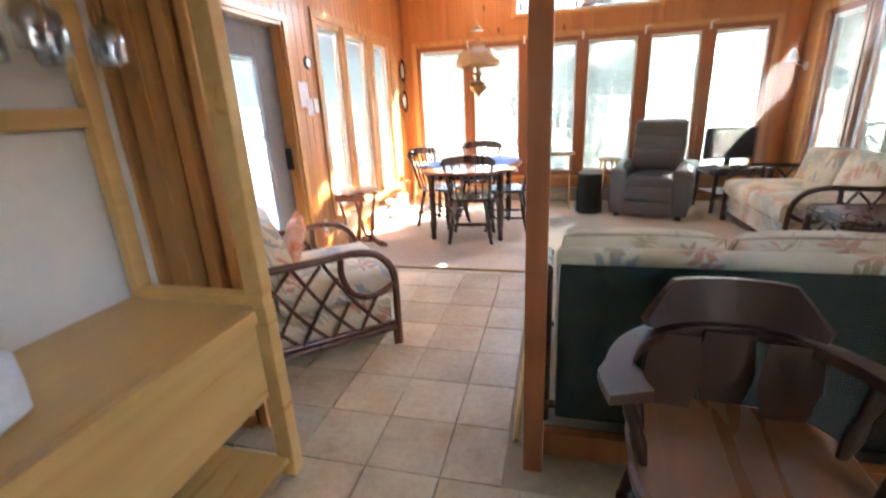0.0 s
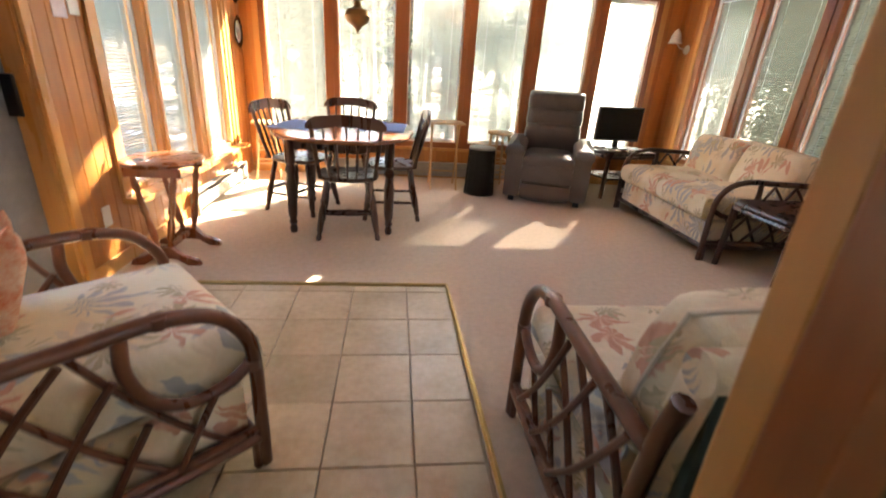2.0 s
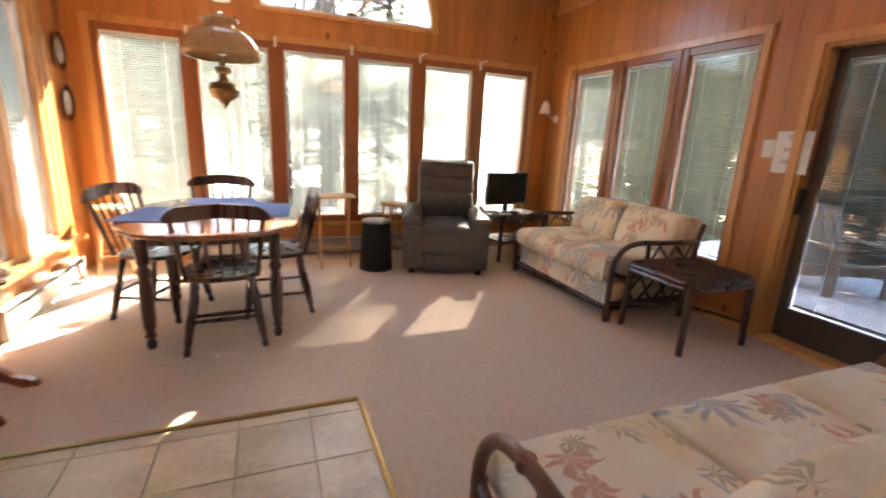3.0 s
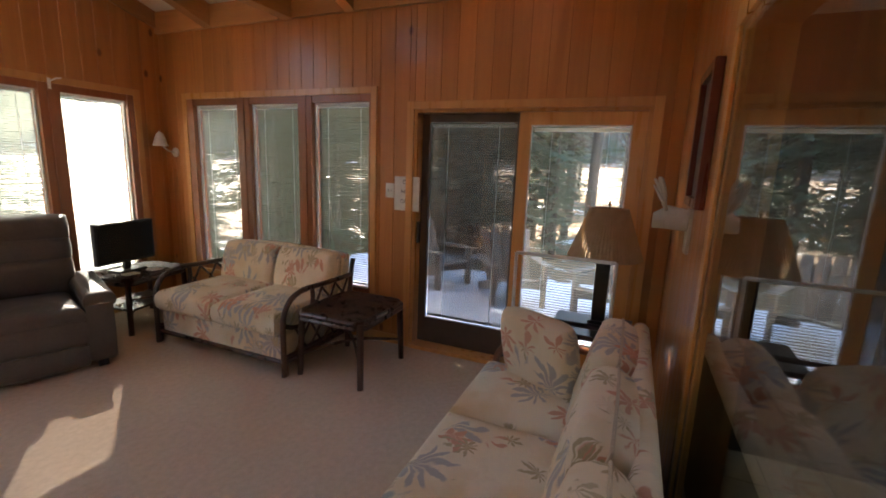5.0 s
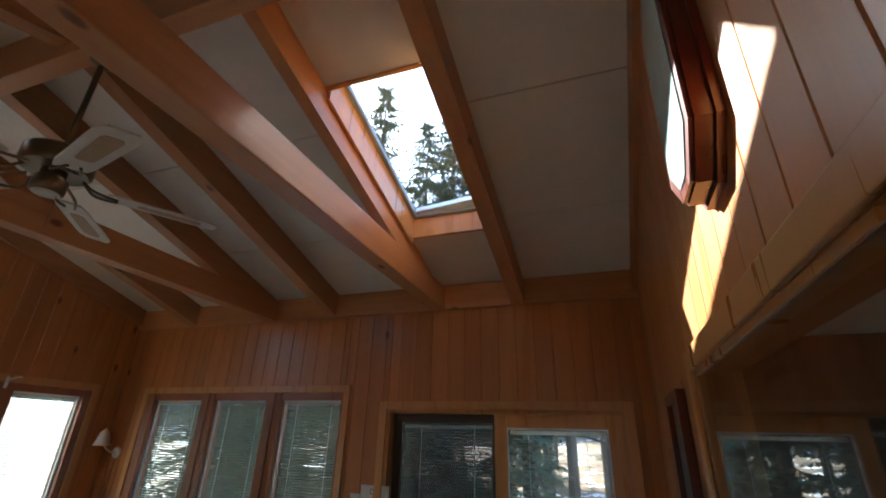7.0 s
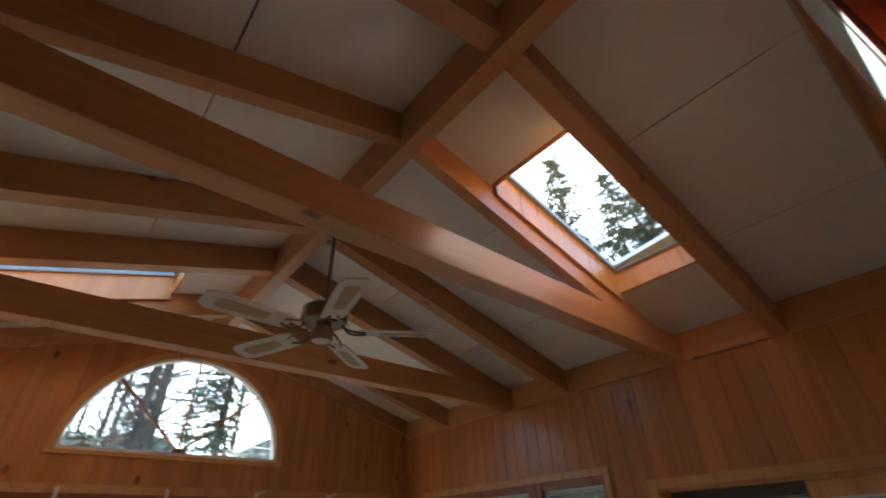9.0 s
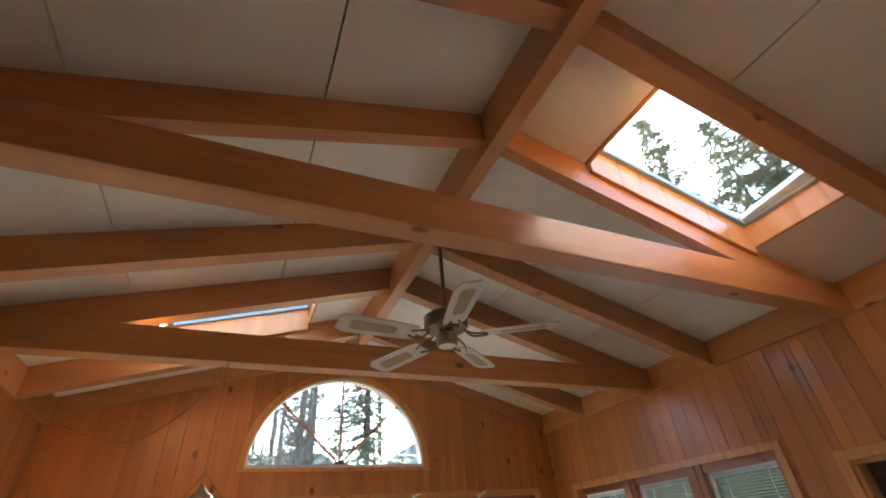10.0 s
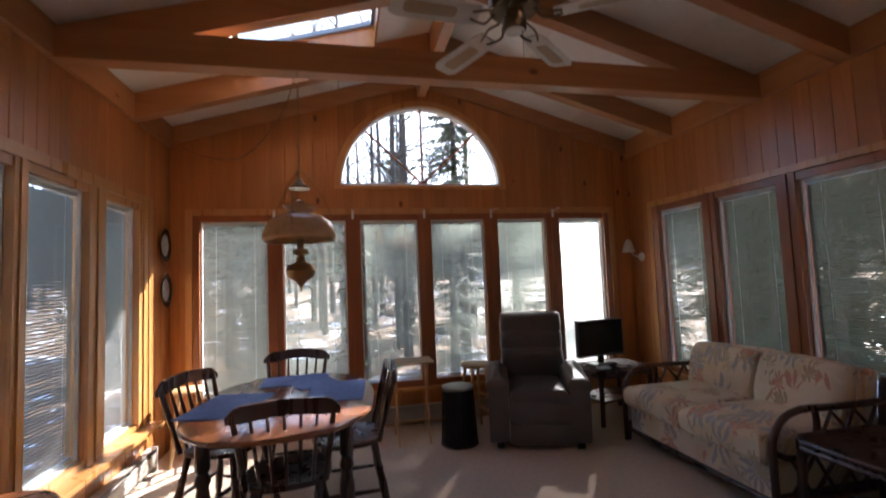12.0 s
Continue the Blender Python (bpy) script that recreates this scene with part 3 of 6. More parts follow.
def window_row(name, wall, panes, z0, z1, o0, o1, oz0, oz1, label, frame_mat, casing=0.065, sill=0.0):
    """A row of fixed panes with mullions, casing and sill in an opening."""
    e = thing(name, 0, 0, 0, 0, label, "window", "", "structure")
    edges = [o0] + [v for p in panes for v in p] + [o1]
    for a, b in zip(edges[::2], edges[1::2]):
        bm = bmesh.new()
        wbox(bm, wall, a, b, -0.012, 0.11, oz0, oz1, 0.004)
        mid = (a + b) / 2
        if b - a > 0.09:
            wbox(bm, wall, mid - 0.018, mid + 0.018, -0.022, -0.012, oz0, oz1)
        part("mullion", bm, frame_mat, e)
    for a, b in panes:
        part("rail", wbox(bmesh.new(), wall, a, b, 0.0, 0.10, oz0, z0), frame_mat, e)
        part("rail", wbox(bmesh.new(), wall, a, b, 0.0, 0.10, z1, oz1), frame_mat, e)
        bead = bmesh.new()
        for r in ((a, a + 0.012, z0, z1), (b - 0.012, b, z0, z1), (a + 0.012, b - 0.012, z0, z0 + 0.012), (a + 0.012, b - 0.012, z1 - 0.012, z1)):
            wbox(bead, wall, r[0], r[1], 0.035, 0.06, r[2], r[3])
        part("glazing_bead", bead, WHITEPL, e)
        part("pane", wbox(bmesh.new(), wall, a, b, 0.045, 0.05, z0, z1), GLASS, e).visible_shadow = False
    c = casing
    for r in ((o0 - c, o0, oz0 - 0.0, oz1 + c), (o1, o1 + c, oz0 - 0.0, oz1 + c), (o0, o1, oz1, oz1 + c)):
        part("casing", wbox(bmesh.new(), wall, r[0], r[1], -0.02, -0.001, r[2], r[3], 0.003), TRIM, e)
    if sill:
        part("sill", wbox(bmesh.new(), wall, o0 - c, o1 + c, -sill, 0.0, oz0 - 0.035, oz0, 0.005), TRIM, e)
    return e


window_row("window_1", NORTH, WINDOWS_N, 0.42, 2.07, -1.13, 3.23, 0.36, 2.13, "row of six tall narrow windows in stained wood, glaring with daylight", MULL, 0.06, 0.03)
window_row("window_2", EAST, WINDOWS_E, 0.45, 2.07, 4.33, 6.52, 0.40, 2.13, "three tall narrow windows with lowered blinds in pine frames", MULL, 0.055, 0.03)
window_row("window_3", WEST, WINDOWS_W, 0.42, 2.09, 4.40, 6.40, 0.38, 2.14, "three tall windows in pine frames with a sunlit sill", TRIM, 0.07, 0.11)
# sixth window gets the brightest slats to imitate sun glare, the rest dimmed
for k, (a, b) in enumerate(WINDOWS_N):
    blind(NORTH, a + (0.045 if k == 2 else 0.012), b - 0.012, (0.45, 0.44, 0.44, 0.44, 0.45, 0.44)[k], 2.06, (-46, -18, 46, 46, 46, 46)[k], mat=SLATS_DIMMED if k < 5 else SLATS)
# darkest slat tone stands in for the east side's shade
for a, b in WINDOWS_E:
    blind(EAST, a + 0.012, b - 0.012, 0.47, 2.06, 44, mat=SLATS_SHADED)
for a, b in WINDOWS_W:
    blind(WEST, a + 0.012, b - 0.012, 0.44, 2.08, 56, mat=SLATS_DIMMED)

# half-round window
e = thing("window_4", 0, 0, 0, 0, "half-round fan window in a thin pine casing, bare trees beyond", "window", "", "structure")
cx, rad, zf = ARCH
for nm, r0, r1, y0, y1, mat in (("casing", rad - 0.012, rad + 0.045, YN - 0.022, YN - 0.001, TRIM), ("window_frame", rad - 0.03, rad - 0.001, YN, YN + 0.10, WHITEPL)):
    bm = bmesh.new()
    n = 32
    for k in range(n):
        a, b = math.pi * k / n, math.pi * (k + 1) / n
        prism(bm, [(cx + r0 * math.cos(a), y0, zf + r0 * math.sin(a)), (cx + r1 * math.cos(a), y0, zf + r1 * math.sin(a)), (cx + r1 * math.cos(b), y0, zf + r1 * math.sin(b)), (cx + r0 * math.cos(b), y0, zf + r0 * math.sin(b))], (0, y1 - y0, 0))
    bmesh.ops.remove_doubles(bm, verts=bm.verts[:], dist=0.0001)
    part(nm, bm, mat, e)
part("sill", B(cx - rad - 0.045, cx + rad + 0.045, YN - 0.024, YN - 0.001, zf - 0.03, zf - 0.001), TRIM, e)
part("bottom_rail", B(cx - rad, cx + rad, YN, YN + 0.10, zf, zf + 0.028), WHITEPL, e)
for a in (45, 90, 135):
    bm = bmesh.new()
    c, s = math.cos(radians(a)), math.sin(radians(a))
    tube(bm, [(cx + 0.05 * c, YN + 0.045, zf + 0.03 + 0.05 * s), (cx + (rad - 0.03) * c, YN + 0.045, zf + (rad - 0.03) * s)], 0.013, 6)
    part("muntin", bm, MULL, e)
bm = bmesh.new()
prism(bm, [(cx + 0.06 * math.cos(math.pi * k / 10), YN + 0.02, zf + 0.028 + 0.04 * math.sin(math.pi * k / 10)) for k in range(11)], (0, 0.04, 0))
part("hub", bm, MULL, e)
bm = bmesh.new()
prism(bm, [(cx + (rad - 0.02) * math.cos(math.pi * k / 24), YN + 0.05, zf + (rad - 0.02) * math.sin(math.pi * k / 24)) for k in range(25)], (0, 0.005, 0))
part("pane", bm, GLASS, e).visible_shadow = False


# ---------------------------------------------------------------- sliding doors
def door_panel(parent, wall, a0, a1, z0, z1, g, d0, mat, bottom=0.2, label=""):
    """One glazed leaf: stiles, rails and a pane; g: the stiles' width."""
    p = part("leaf", wbox(bmesh.new(), wall, a0, a0 + g, d0, d0 + 0.04, z0, z1, 0.004), mat, parent, label)
    part("stile", wbox(bmesh.new(), wall, a1 - g, a1, d0, d0 + 0.04, z0, z1, 0.004), mat, p)
    part("bottom_rail", wbox(bmesh.new(), wall, a0 + g, a1 - g, d0 + 0.001, d0 + 0.039, z0, z0 + bottom), mat, p)
    part("top_rail", wbox(bmesh.new(), wall, a0 + g, a1 - g, d0 + 0.001, d0 + 0.039, z1 - g, z1), mat, p)
    part("pane", wbox(bmesh.new(), wall, a0 + g, a1 - g, d0 + 0.018, d0 + 0.023, z0 + bottom, z1 - g), GLASS, p).visible_shadow = False
    return p


def door_casing(e, wall, o0, o1, top, c=0.06):
    for r in ((o0 - c, o0, 0, top + c), (o1, o1 + c, 0, top + c), (o0, o1, top, top + c)):
        part("casing", wbox(bmesh.new(), wall, r[0], r[1], -0.02, -0.001, r[2], r[3], 0.003), TRIM, e)
    part("threshold", wbox(bmesh.new(), wall, o0, o1, -0.03, 0.15, 0.0, 0.035, 0.004), TRIM, e)
    part("jamb", wbox(bmesh.new(), wall, o0, o0 + 0.025, 0, 0.15, 0.035, top), TRIM, e)
    part("jamb", wbox(bmesh.new(), wall, o1 - 0.025, o1, 0, 0.15, 0.035, top), TRIM, e)
    part("head_jamb", wbox(bmesh.new(), wall, o0 + 0.025, o1 - 0.025, 0, 0.15, top - 0.025, top), TRIM, e)


def screen_mesh():
    m, n, l, bsdf = material("dark screen mesh")
    n.remove(bsdf)
    d, t, mx = n.new("ShaderNodeBsdfDiffuse"), n.new("ShaderNodeBsdfTransparent"), n.new("ShaderNodeMixShader")
    d.inputs[0].default_value = (0.05, 0.05, 0.048, 1)
    mx.inputs[0].default_value = 0.55
    l.new(t.outputs[0], mx.inputs[1]), l.new(d.outputs[0], mx.inputs[2]), l.new(mx.outputs[0], n["Material Output"].inputs[0])
    return m


SCREEN = screen_mesh()
e = thing("door_1", 0, 0, 0, 0, "two-leaf sliding glass door with one dark and one pine leaf", "door", "", "structure")
door_casing(e, EAST, 2.20, 3.93, 2.0)
door_panel(e, EAST, 3.05, 3.90, 0.04, 1.975, 0.065, 0.09, DARKFRAME, 0.22, "dark brown leaf behind an insect screen")
door_panel(e, EAST, 2.225, 3.085, 0.04, 1.975, 0.09, 0.03, TRIM, 0.2, "pine leaf with a clear pane")
for r in ((2.315, 2.325, 0.24, 1.885), (2.985, 2.995, 0.24, 1.885), (2.325, 2.985, 0.24, 0.252), (2.325, 2.985, 1.873, 1.885)):
    part("glazing_bead", wbox(bmesh.new(), EAST, r[0], r[1], 0.026, 0.034, r[2], r[3]), WHITEPL, e)
part("insect_screen", wbox(bmesh.new(), EAST, 3.117, 3.833, 0.136, 0.1365, 0.262, 1.908), SCREEN, e, "fine dark insect screen").visible_shadow = False
part("door_handle", wbox(bmesh.new(), EAST, 3.885, 3.91, 0.03, 0.075, 0.92, 1.1, 0.006), BLACK, e, "black pull handle")
# door blinds in the shaded tone too, to hold back the bright snow
blind(EAST, 3.12, 3.83, 0.27, 1.90, 22, 0.148, mat=SLATS_SHADED)
blind(EAST, 2.33, 2.98, 0.26, 1.868, -4, 0.084, mat=SLATS_SHADED)
e = thing("door_2", 0, 0, 0, 0, "sliding glass door with a pulled grey screen leaf", "door", "", "structure")
door_casing(e, WEST, 2.25, 3.88, 2.03)
GREY = plain("grey screen", (0.20, 0.20, 0.21), 0.7)
door_panel(e, WEST, 3.0, 3.855, 0.04, 2.0, 0.24, 0.09, GREY, 0.25, "grey screened leaf")
door_panel(e, WEST, 2.275, 3.1, 0.04, 2.0, 0.11, 0.04, TRIM, 0.2, "pine leaf with a pane")
part("door_handle", wbox(bmesh.new(), WEST, 3.81, 3.83, 0.035, 0.09, 0.9, 1.08, 0.006), BLACK, e, "black pull handle")
blind(WEST, 3.24, 3.61, 0.3, 1.75, 28, 0.13)

# the wide opening to the kitchen: fixed glass leaf and jambs
e = thing("door_3", 0, 0, 0, 0, "wide glass door frame with one fixed glazed leaf", "door", "", "structure")
part("post", B(0.683, 0.755, 1.86, 1.935, 0, 2.03, bevel=0.005), MULL, e, "dark-stained door post")
part("post_face", B(0.686, 0.755, 1.936, 1.99, 0, 2.03, bevel=0.004), TRIM, e)
part("stile", B(1.94, 1.98, 1.90, YS - 0.002, 0, 2.011, bevel=0.004), TRIM, e)
part("jamb", B(1.98, 2.02, 1.86, YS - 0.002, 0, 2.03), TRIM, e)
part("bottom_rail", B(0.756, 1.94, 1.955, 2.004, 0.0, 0.11), MULL, e)
part("top_rail", B(0.756, 1.98, 1.955, YS - 0.002, 2.012, 2.03), TRIM, e)
part("pane", B(0.756, 1.94, 1.994, 1.999, 0.11, 2.012), SGLASS, e)
part("head_casing", B(-0.72, 2.03, YS + 0.001, YS + 0.014, 2.03, 2.10, bevel=0.004), TRIM, e)
part("casing", B(1.965, 2.03, YS + 0.001, YS + 0.013, 0, 2.029, bevel=0.003), TRIM, e)
part("head_jamb", B(-0.62, 0.682, 1.86, YS - 0.001, 2.006, 2.03), TRIM, e)
for x0, x1, y0, y1, m in ((-0.66, -0.62, 1.82, YS, TRIM), (-0.72, -0.662, 1.83, 1.856, TRIM), (-0.80, -0.74, 1.80, 1.856, TRIM), (-0.72, -0.64, YS + 0.001, YS + 0.026, TRIM), (-0.90, -0.82, 1.82, 1.856, TRIM), (-0.617, -0.585, 1.90, 1.98, MULL), (-0.583, -0.525, 1.87, 1.96, TRIM), (-0.522, -0.498, 1.90, 1.985, MULL), (-0.496, -0.455, 1.89, 1.99, TRIM)):
    part("jamb", B(x0, x1, y0, y1, 0, 2.029 if x1 < -0.6185 else 2.004, bevel=0.004), m, e)

# ---------------------------------------------------------------- kitchen shell
KW = -0.76
bm = bmesh.new()
for y0, y1, z0, z1 in ((-1.5, 1.80, 0, 2.36),):
    box(bm, KW - 0.12, KW, y0, y1, z0, z1)
tagged(part("wall_kitchen_west", bm, WHITE), "plain white painted kitchen wall", "wall", kind="structure")
bm = bmesh.new()
for r in ((KW - 0.12, 3.1, 0, 2.36),):
    box(bm, r[0], r[1], -1.62, -1.5, r[2], r[3])
tagged(part("wall_kitchen_south", bm, WHITE), "plain painted back wall of the kitchen", "wall", kind="structure")
bm = bmesh.new()
# the high gap is an invented opening, cut for the fill lamp
for y0, y1, z0, z1 in ((-1.62, -1.2, 0, 2.36), (-0.2, 1.856, 0, 2.36), (-1.2, -0.2, 0, 1.62), (-1.2, -0.2, 2.16, 2.36)):
    box(bm, 3.1, 3.22, y0, y1, z0, z1)
tagged(part("wall_kitchen_east", bm, plain("dark panelling", (0.10, 0.05, 0.025), 0.6)), "dark panelled side wall of the kitchen", "wall", kind="structure")
tagged(part("ceiling_kitchen", B(KW - 0.12, 3.22, -1.62, 1.856, 2.36, 2.46), WHITE), "plain white kitchen ceiling", "ceiling", kind="structure")
tagged(part("wall_kitchen_filler", B(KW - 0.6, KW - 0.145, 1.80, 1.856, 0, 2.36), MULL), "dark wood filler beside the door frame", "wall", kind="structure")

# baseboards
for w, runs_ in ((EAST, ((3.99, YN), (YS, 2.14))), (WEST, ((3.95, 5.15),)), (NORTH, ((XW, XE),)), (SOUTH, ((2.04, XE),))):
    for a, b in runs_:
        tagged(part("baseboard", wbox(bmesh.new(), w, a, b, -0.014, -0.001, 0.0, 0.085, 0.003), TRIM), "low pine baseboard along the wall", "baseboard", kind="structure")


# ---------------------------------------------------------------- baseboard heaters
def heater(wall, a0, a1, label):
    e = thing("baseboard_heater", 0, 0, 0, 0, label, "heater", "heaters")
    part("back", wbox(bmesh.new(), wall, a0, a1, -0.03, -0.016, 0.02, 0.19), HEATER, e)
    part("cover", wbox(bmesh.new(), wall, a0, a1, -0.075, -0.07, 0.05, 0.15), HEATER, e)
    part("top", wbox(bmesh.new(), wall, a0, a1, -0.07, -0.03, 0.182, 0.19), HEATER, e)
    part("fins", wbox(bmesh.new(), wall, a0 + 0.03, a1 - 0.03, -0.065, -0.032, 0.06, 0.12), BLACK, e)
    for a in (a0, a1 - 0.02):
        part("end_cap", wbox(bmesh.new(), wall, a, a + 0.02, -0.08, -0.016, 0.0, 0.195, 0.003), HEATER, e)


heater(WEST, 5.16, 6.42, "low grey metal baseboard heater under the west windows")
heater(NORTH, -0.4, 2.4, "long low metal baseboard heater under the window row")


# ---------------------------------------------------------------- dining set
LEG = [(0, 0.017), (0.06, 0.021), (0.12, 0.014), (0.16, 0.022), (0.45, 0.027), (0.62, 0.020), (0.66, 0.025), (0.72, 0.018), (0.95, 0.022), (1, 0.018)]


def dining_chair(x, y, rz, label):
    e = thing("dining_chair", x, y, 0, rz, label, "chair", "chairs round the table")
    bm = bmesh.new()
    n = 40
    rim = []
    for k in range(n):
        a = 2 * math.pi * k / n
        c, s = math.cos(a), math.sin(a)
        rim.append((math.copysign(abs(c) ** 0.6, c) * (0.225 - 0.02 * (s < 0) * abs(s)), math.copysign(abs(s) ** 0.7, s) * 0.215))
    rows = [(0.90, 0.425), (1.0, 0.435), (1.0, 0.452), (0.96, 0.460), (0.70, 0.452), (0.40, 0.447)]
    rings = [[bm.verts.new((px * f, py * f, z)) for px, py in rim] for f, z in rows]
    for a, b in zip(rings, rings[1:]):
        for k in range(n):
            bm.faces.new((a[k - 1], a[k], b[k], b[k - 1]))
    bm.faces.new(rings[0]), bm.faces.new(rings[-1])
    part("seat", bm, DARKWOOD, e, "saddled dark seat", smooth=True)
    feet = {}
    for sx in (-1, 1):
        for sy in (-1, 1):
            foot, head = Vector((sx * 0.215, sy * 0.225, 0)), Vector((sx * 0.15, sy * 0.15, 0.43))
            feet[sx, sy] = (foot, head)
            part("leg", turned(bmesh.new(), foot, head, LEG), DARKWOOD, e, smooth=True)
    side = [(0, 0.010), (0.3, 0.013), (0.5, 0.016), (0.7, 0.013), (1, 0.010)]
    mids = []
    for sx in (-1, 1):
        p, q = (feet[sx, s][0].lerp(feet[sx, s][1], 0.36) for s in (-1, 1))
        part("stretcher", turned(bmesh.new(), p, q, side, 8), DARKWOOD, e, smooth=True)
        mids.append(p.lerp(q, 0.5))
    part("stretcher", turned(bmesh.new(), *mids, side, 8), DARKWOOD, e, smooth=True)
    p, q = (feet[s, -1][0].lerp(feet[s, -1][1], 0.45) for s in (-1, 1))
    part("stretcher", turned(bmesh.new(), p, q, side, 8), DARKWOOD, e, smooth=True)
    for sx in (-1, 1):
        part("back_post", turned(bmesh.new(), (sx * 0.19, -0.175, 0.45), (sx * 0.235, -0.275, 0.845), [(0, 0.015), (0.15, 0.017), (0.2, 0.013), (0.6, 0.018), (1, 0.013)]), DARKWOOD, e, smooth=True)
    for k in range(5):
        u = (k - 2) / 2
        part("spindle", turned(bmesh.new(), (u * 0.125, -0.19 + 0.012 * u * u, 0.45), (u * 0.155, -0.292 + 0.012 * u * u, 0.83), [(0, 0.007), (0.35, 0.011), (0.55, 0.009), (0.6, 0.012), (1, 0.007)], 8), DARKWOOD, e, smooth=True)
    bm = bmesh.new()
    cols = []
    for k in range(17):
        u = 2 * k / 16 - 1
        yb = -0.298 + 0.03 * u * u
        low = 0.815 + 0.012 * math.cos(u * math.pi)
        high = 0.895 + 0.010 * math.cos(u * math.pi) - 0.05 * max(0, abs(u) - 0.82) / 0.18
        cols.append([bm.verts.new((u * 0.265, yb + d, z)) for d, z in ((-0.011, low), (0.011, low), (0.009, high), (-0.013, high))])
    for a, b in zip(cols, cols[1:]):
        for k in range(4):
            bm.faces.new((a[k - 1], a[k], b[k], b[k - 1]))
    bm.faces.new(cols[0]), bm.faces.new(cols[-1])
    part("crest_rail", bm, DARKWOOD, e, smooth=True)
    return e


dining_chair(-0.05, 4.93, 4, "dark-stained spindle-back dining chair pushed under the oval table")
dining_chair(-0.50, 5.50, -112, "dark-stained spindle-back dining chair turned aslant at the oval table")
dining_chair(0.27, 5.40, 92, "dark-stained spindle-back dining chair beside the oval table")
dining_chair(-0.15, 6.03, 179, "dark-stained spindle-back dining chair before the window row")

e = thing("dining_table", -0.10, 5.28, 0, 0, "oval wooden dining table with turned dark legs and polished top", "table")
bm = bmesh.new()
n = 56
rim = [(math.copysign(abs(math.cos(2 * math.pi * k / n)) ** 0.82, math.cos(2 * math.pi * k / n)) * 0.535, math.copysign(abs(math.sin(2 * math.pi * k / n)) ** 0.82, math.sin(2 * math.pi * k / n)) * 0.74) for k in range(n)]
rings = [[bm.verts.new((px * f, py * f, z)) for px, py in rim] for f, z in ((0.96, 0.718), (0.99, 0.722), (1.0, 0.735), (0.992, 0.746), (0.975, 0.75))]
for a, b in zip(rings, rings[1:]):
    for k in range(n):
        bm.faces.new((a[k - 1], a[k], b[k], b[k - 1]))
bm.faces.new(rings[0]), bm.faces.new(rings[-1])
part("tabletop", bm, TABLETOP, e, "polished reddish brown top", smooth=True)
TLEG = [(0, 0.022), (0.04, 0.030), (0.09, 0.020), (0.11, 0.032), (0.15, 0.024), (0.2, 0.034), (0.5, 0.040), (0.62, 0.028), (0.66, 0.040), (0.72, 0.026), (0.74, 0.036), (1, 0.036)]
for sx in (-1, 1):
    for sy in (-1, 1):
        part("leg", turned(bmesh.new(), (sx * 0.355, sy * 0.42, 0), (sx * 0.355, sy * 0.42, 0.72), TLEG, 14), DARKWOOD, e, smooth=True)
for x0, x1, y0, y1 in ((-0.33, 0.33, -0.435, -0.41), (-0.33, 0.33, 0.41, 0.435), (-0.37, -0.345, -0.39, 0.39), (0.345, 0.37, -0.39, 0.39)):
    part("apron", B(x0, x1, y0, y1, 0.63, 0.719), DARKWOOD, e)

MATBLUE = plain("blue woven cotton", (0.13, 0.20, 0.42), 0.9, c2=(0.085, 0.14, 0.32), scale=30, bump=0.5)


def placemat(x, y, rz, lx, ly):
    bm = bmesh.new()
    nx, ny = 16, 10
    grid = {}
    for i in range(nx + 1):
        for j in range(ny + 1):
            px, py = (i / nx - 0.5) * lx, (j / ny - 0.5) * ly
            grid[i, j] = (px, py, 0.003 * abs(noise.noise(Vector((px * 9 + x, py * 9 + y, 0)))))
    top = {k: bm.verts.new((p[0], p[1], p[2] + 0.004)) for k, p in grid.items()}
    low = {k: bm.verts.new((p[0], p[1], p[2])) for k, p in grid.items()}
    for i in range(nx):
        for j in range(ny):
            q = ((i, j), (i + 1, j), (i + 1, j + 1), (i, j + 1))
            bm.faces.new([top[k] for k in q]), bm.faces.new([low[k] for k in q[::-1]])
    ring = [(i, 0) for i in range(nx + 1)] + [(nx, j) for j in range(1, ny + 1)] + [(i, ny) for i in range(nx - 1, -1, -1)] + [(0, j) for j in range(ny - 1, 0, -1)]
    for a, b in zip(ring, ring[1:] + ring[:1]):
        bm.faces.new((low[a], low[b], top[b], top[a]))
    o = part("placemat", bm, MATBLUE, None, smooth=True)
    o.matrix_basis = pose(x, y, 0.7505, 0, 0, rz)
    tagged(o, "blue woven cotton placemat lying on the dining table", "placemat", "placemats")


placemat(-0.42, 5.22, 78, 0.52, 0.36)
placemat(-0.10, 5.78, 2, 0.46, 0.31)
placemat(0.20, 5.36, 86, 0.52, 0.35)
placemat(0.05, 5.62, 30, 0.30, 0.22)


